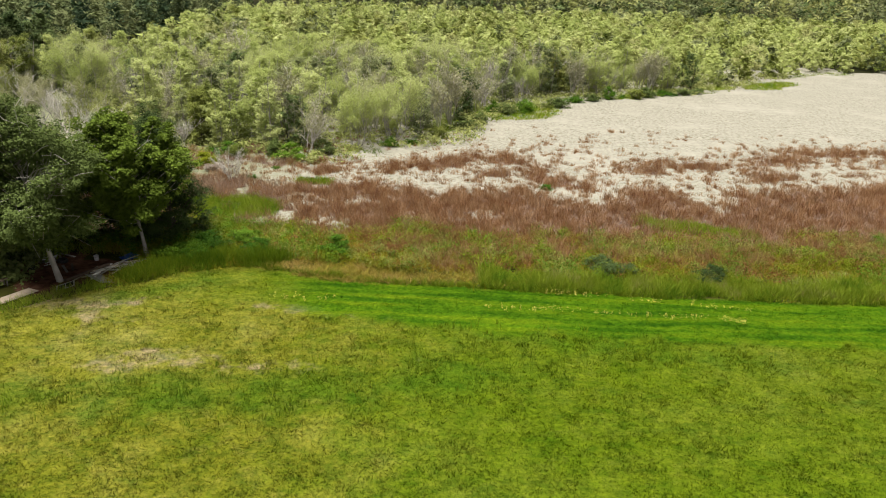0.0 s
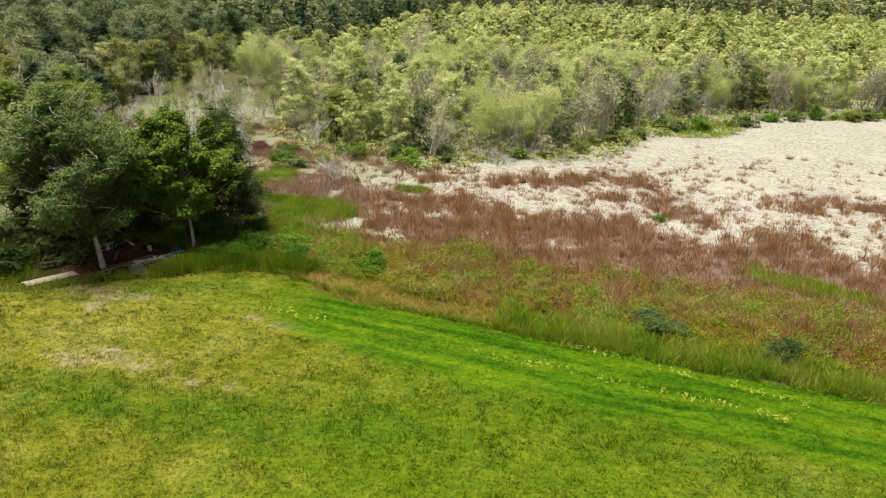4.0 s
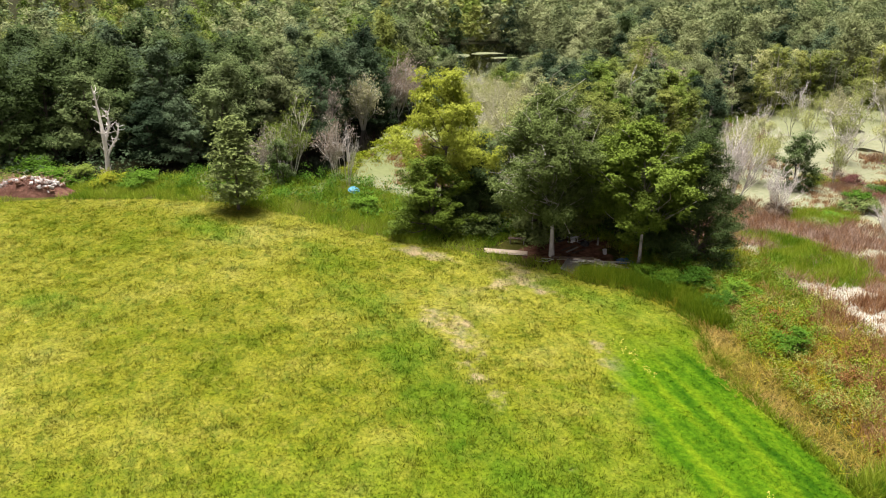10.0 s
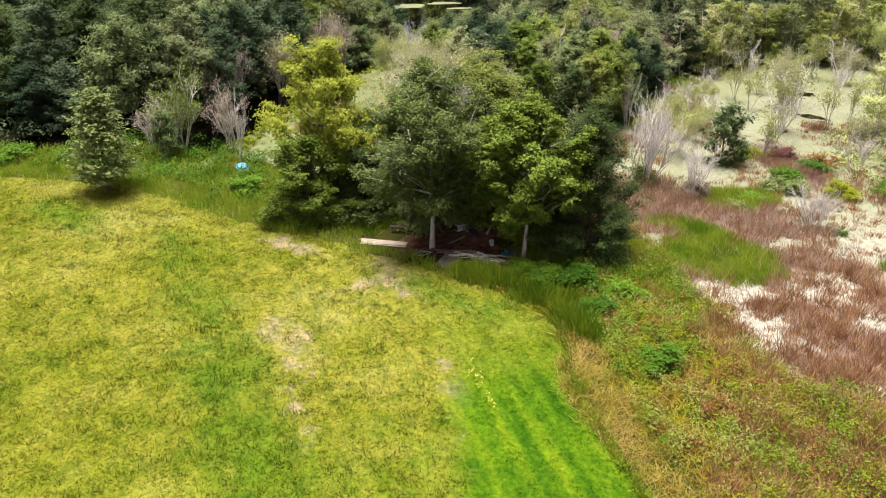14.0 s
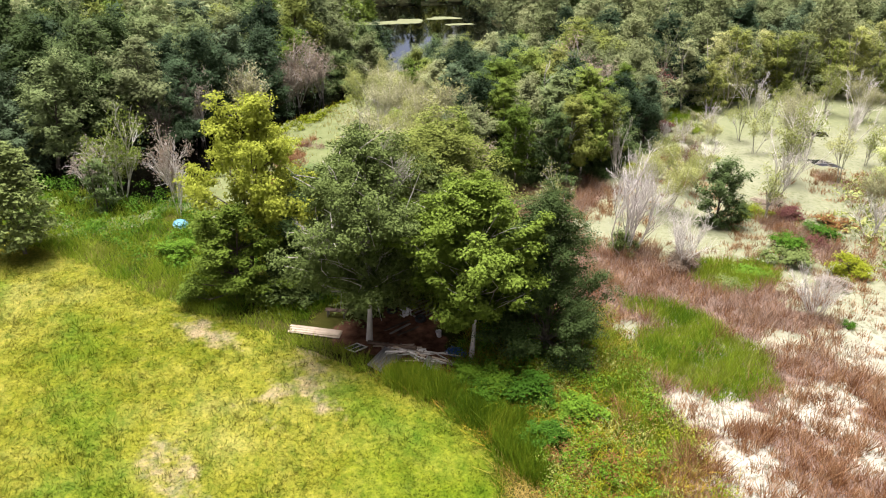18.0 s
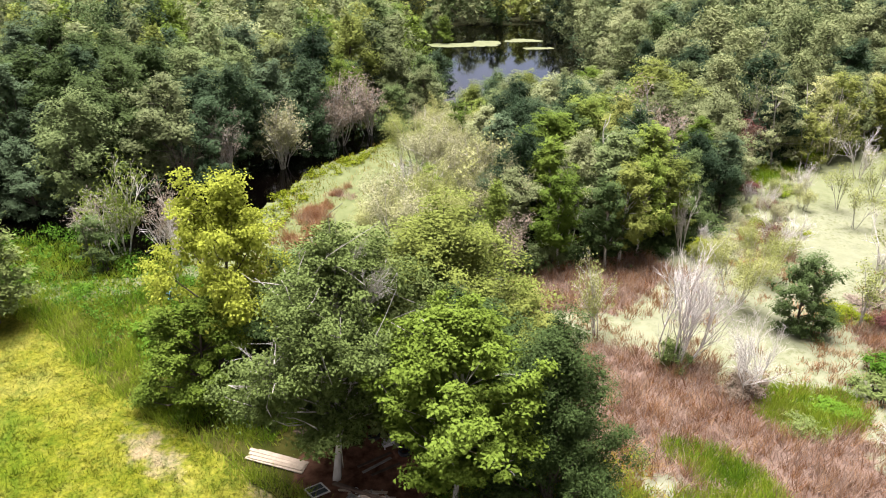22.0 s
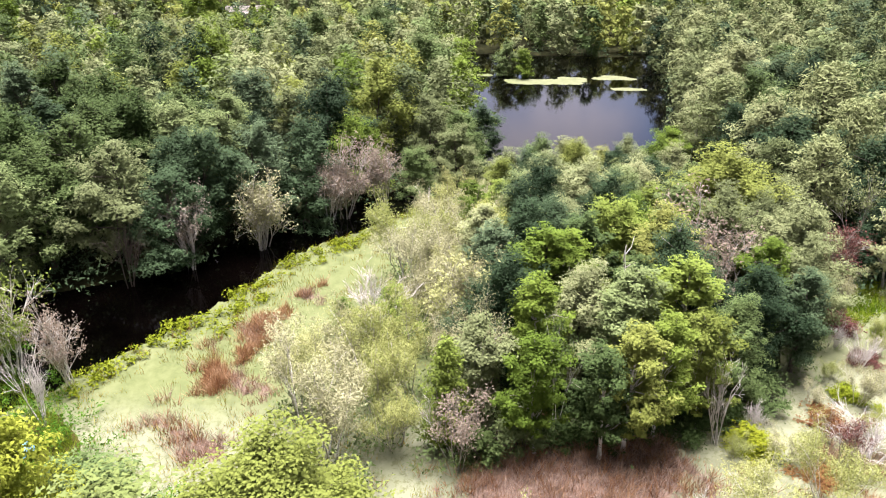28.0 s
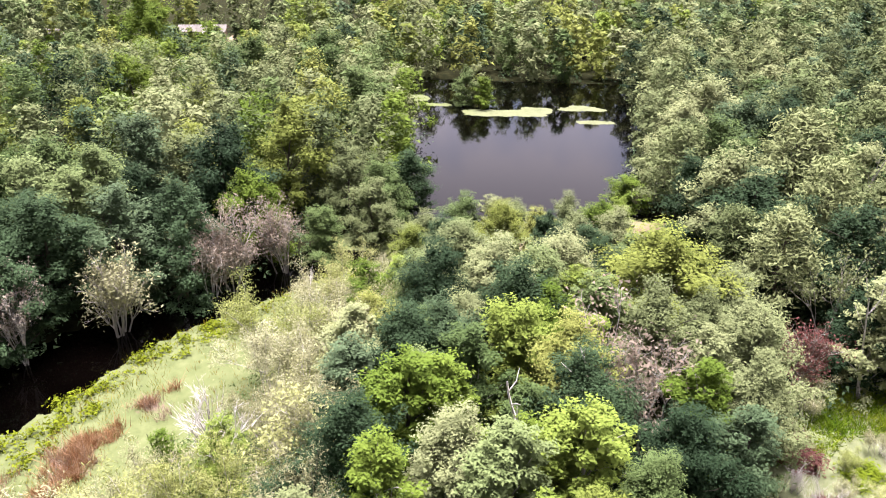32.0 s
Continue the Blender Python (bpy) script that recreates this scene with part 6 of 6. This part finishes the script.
bucket = thing("bucket", lying(-22.9, 48.2, 0.0, 0, 0, 8), "white plastic bucket standing in weeds", "bucket")
part("pail", ring_bm([(0.001, 0.0), (0.13, 0.0), (0.16, 0.36), (0.17, 0.36), (0.17, 0.33), (0.15, 0.34), (0.125, 0.02), (0.001, 0.02)]), PLASTIC, bucket)
part("bail", ring_bm([(0.165, 0.30), (0.172, 0.305), (0.165, 0.31)]), STRAP, bucket, "wire handle")
for x, y, z in ((-26.3, 46.2, 0.1), (-24.9, 47.6, 0.1)):
    tyre = thing("tyre", lying(x, y, z, 0, 6, 4), "old black tyre lying on bare soil", "tyre", "tyres")
    part("tread", ring_bm([(0.18, -0.08), (0.3, -0.1), (0.33, -0.05), (0.33, 0.05), (0.3, 0.1), (0.18, 0.08), (0.2, 0.0), (0.18, -0.08)]), BLACK, tyre)


def crumpled(rx, ry, h, seed, folds=5.0):
    """A draped, wrinkled sheet."""
    bm = bmesh.new()
    n = 22
    rows = []
    for j in range(n + 1):
        row = []
        for i in range(n + 1):
            u, v = 2 * i / n - 1, 2 * j / n - 1
            d = min(1.0, math.hypot(u, v))
            z = h * (1 - d ** 2) * (0.7 + 0.3 * noise.noise(Vector((u * 2, v * 2, seed)))) + 0.07 * noise.noise(Vector((u * folds, v * folds, seed + 9)))
            row.append(bm.verts.new((rx * u * (1 + 0.12 * noise.noise(Vector((v * 3, 1, seed)))), ry * v * (1 + 0.12 * noise.noise(Vector((u * 3, 2, seed)))), max(0.0, z))))
        rows.append(row)
    for a, b in zip(rows, rows[1:]):
        for i in range(n):
            bm.faces.new((a[i], a[i + 1], b[i + 1], b[i]))
    bmesh.ops.solidify(bm, geom=bm.faces[:], thickness=0.008)
    return bm


tarp = thing("tarp", lying(-20.8, 48.6, 0.12, 40), "crumpled bright blue plastic tarp in the weeds", "tarp")
part("sheeting", crumpled(0.6, 0.45, 0.42, 4.0), BLUE, tarp)
part("rope", ring_bm([(0.3, 0.02), (0.315, 0.035), (0.33, 0.02), (0.3, 0.02)]), WHITE_PAINT, tarp, "pale rope")
pool = thing("paddling_pool", lying(-42.9, 33.6, 0.2, 20, 18) @ Matrix.Scale(0.8, 4), "upturned turquoise plastic paddling pool in weeds", "paddling pool")
part("shell", ring_bm([(0.001, 0.26), (0.45, 0.26), (0.52, 0.24), (0.58, 0.05), (0.66, 0.03), (0.66, 0.0), (0.57, 0.0), (0.5, 0.2), (0.001, 0.22)], 28), TURQUOISE, pool)
part("rim", ring_bm([(0.64, 0.0), (0.69, 0.02), (0.69, 0.05), (0.64, 0.05), (0.64, 0.0)], 28), TURQUOISE, pool)

bench = thing("bench", lying(-26.6, 42.9, 0.0, 65), "low weathered grey wooden bench in tall grass", "bench")
for i in range(3):
    part("slat", box(1.3, 0.11, 0.03, (0, -0.13 + 0.13 * i, 0.42)), DARK_WOOD, bench)
for sx in (-0.5, 0.5):
    part("trestle", box(0.06, 0.36, 0.03, (sx, 0, 0.39)), GREY_WOOD, bench)
    for sy in (-0.14, 0.14):
        part("leg", box(0.06, 0.06, 0.38, (sx, sy, 0.19)), GREY_WOOD, bench)

# rubbish heap by the dead tree
rng = random.Random(8)
mound = thing("rubbish_heap", lying(-51.3, 5.6, -0.1, 65), "long heap of rust-brown brush and rubble", "heap")
part("mound", crumpled(4.4, 1.9, 1.9, 7.0, 9.0), plain("brown brush and earth", (0.1, 0.045, 0.03), (0.26, 0.14, 0.1), 3.0, 0.95, 0.1), mound)
for i in range(110):
    u, v = rng.uniform(-0.95, 0.95), rng.uniform(-0.85, 0.7)
    x, y = -51.3 + 3.2 * u * math.cos(radians(65)) - 1.2 * v * math.sin(radians(65)), 5.6 + 3.2 * u * math.sin(radians(65)) + 1.2 * v * math.cos(radians(65))
    z = 1.8 * (1 - min(1, math.hypot(u * 0.75, v * 0.65)) ** 2) * 0.8
    mat, nm, words = rng.choice(((STRAP, "rusty_scrap", "rusty iron scrap on a rubbish heap"), (WHITE_PAINT, "rubble_block", "chalky white block on a rubbish heap"), (CONCRETE, "concrete_chunk", "broken pale concrete chunk on a rubbish heap"), (WHITE_PAINT, "rubble_block", "chalky white block on a rubbish heap"), (BRICK, "loose_brick", "loose red brick on a rubbish heap"), (GREY_WOOD, "broken_board", "broken grey board on a rubbish heap")))
    piece = thing(nm, lying(x, y, z, rng.uniform(0, 180), rng.uniform(-25, 25), rng.uniform(-25, 25)), words, "rubble", "rubble")
    size = (0.22, 0.1, 0.07) if mat is BRICK else (rng.uniform(0.7, 1.4), 0.12, 0.04) if mat is GREY_WOOD else (rng.uniform(0.2, 0.62), rng.uniform(0.16, 0.42), rng.uniform(0.1, 0.26))
    part("piece", box(*size, wear=0.03 if mat in (CONCRETE, WHITE_PAINT) else 0.004, seed=i), mat, piece)
rng2 = np.random.default_rng(9)
sticks = [limb((rng2.uniform(-3, 3), rng2.uniform(-1.1, 1.1), 0.3), (rng2.uniform(-3.4, 3.4), rng2.uniform(-1.5, 1.5), rng2.uniform(0.6, 1.9)), 0.03, 0.008, rng2, 0.15, 3) for _ in range(190)]
sv, sf = tubes(sticks, 4)
brush = new("dead_branches", mesh_of("dead_branches", sv, sf, plain("reddish dead brush", (0.16, 0.075, 0.055), (0.38, 0.24, 0.19), 3.0, 0.95, 0.1), smooth=True))
brush.matrix_basis = lying(-51.3, 5.6, 0.0, 65)
tagged(brush, "tangle of dead brown branches on the heap", "branches", kind="stuff")
drum = thing("plastic_drum", lying(-52.0, 7.2, 0.62, 30, 84), "pale blue plastic drum on the heap", "drum")
part("barrel", ring_bm([(0.001, 0), (0.26, 0.0), (0.28, 0.05), (0.28, 0.4), (0.29, 0.43), (0.28, 0.46), (0.28, 0.8), (0.26, 0.85), (0.001, 0.85)]), plain("pale blue plastic", (0.25, 0.4, 0.5), (0.4, 0.52, 0.6), 4.0, 0.5, 0.4), drum)
part("bung", ring_bm([(0.001, 0.87), (0.04, 0.87), (0.04, 0.85)], 10), BLACK, drum)

# rows of yellow flowers in the mown strip
rng2 = np.random.default_rng(12)
fx = np.concatenate([rng2.uniform(3, 19, 90), rng2.uniform(7, 20, 50), rng2.uniform(-10, -6, 20)])
fy = np.concatenate([41.4 - 0.08 * np.maximum(fx[:90] - 8, 0), 44.6 - 0.18 * (fx[90:140] - 7.5), np.full(20, 42.0)]) + rng2.normal(size=160) * 0.12
fv, ff = leaves(np.stack([np.repeat(fx, 6), np.repeat(fy, 6), np.repeat(level(fx, fy), 6) + 0.28], 1) + rng2.normal(size=(960, 3)) * np.array((0.05, 0.05, 0.08)), np.tile((0, 0, 1.0), (960, 1)), 0.035, rng2, 0.6, 0.8)
tagged(new("yellow_flowers", mesh_of("yellow_flowers", fv, ff, FLOWER)), "rows of small yellow flowers in the mown strip", "flowers", kind="stuff")

# the house beyond the wood
house = thing("house", Matrix.Translation((-206, 1, at(-206, 1))) @ turned(8), "low tan house with a pale roof, half hidden by trees", "house")
part("wall", box(6.0, 10.0, 2.6, (-0.8, 0, 1.3)), SIDING, house)
bm = bmesh.new()
v = [bm.verts.new(p) for p in ((2.6, -5.6, 2.5), (2.6, 5.6, 2.5), (-0.8, 5.6, 3.7), (-0.8, -5.6, 3.7), (-4.2, -5.6, 2.5), (-4.2, 5.6, 2.5))]
bm.faces.new((v[0], v[1], v[2], v[3]))
bm.faces.new((v[3], v[2], v[5], v[4]))
bmesh.ops.solidify(bm, geom=bm.faces[:], thickness=0.12)
part("roof", bm, ROOFING, house, "pale sheet roof")
part("porch_floor", box(2.2, 4.4, 0.2, (3.2, 2.9, 0.1)), DARK_WOOD, house)
for py in (0.9, 2.9, 4.9):
    part("porch_post", box(0.14, 0.14, 2.4, (4.2, py, 1.25)), WHITE_PAINT, house)
part("porch_roof", box(2.6, 4.8, 0.12, (3.3, 2.9, 2.46), turned(6, "Y")), ROOFING, house)
for py in (-3.5, -1.2):
    win = part("window", box(0.12, 1.0, 1.2, (2.22, py, 1.5)), WHITE_PAINT, house)
    part("pane", box(0.06, 0.84, 1.04, (2.27, py, 1.5)), PANE, win, "dark pane")
part("door", box(0.1, 0.95, 2.05, (2.22, 2.4, 1.05)), DARK_WOOD, house)
shed = thing("shed", Matrix.Translation((-203, -33, at(-203, -33))) @ turned(-10), "low shed with a rusty pale roof among trees", "shed")
part("wall", box(4.0, 7.0, 2.0, (0, 0, 1.0)), SIDING, shed)
part("roof", box(4.8, 7.8, 0.12, (0, 0, 2.12), turned(7, "Y")), ROOFING, shed)
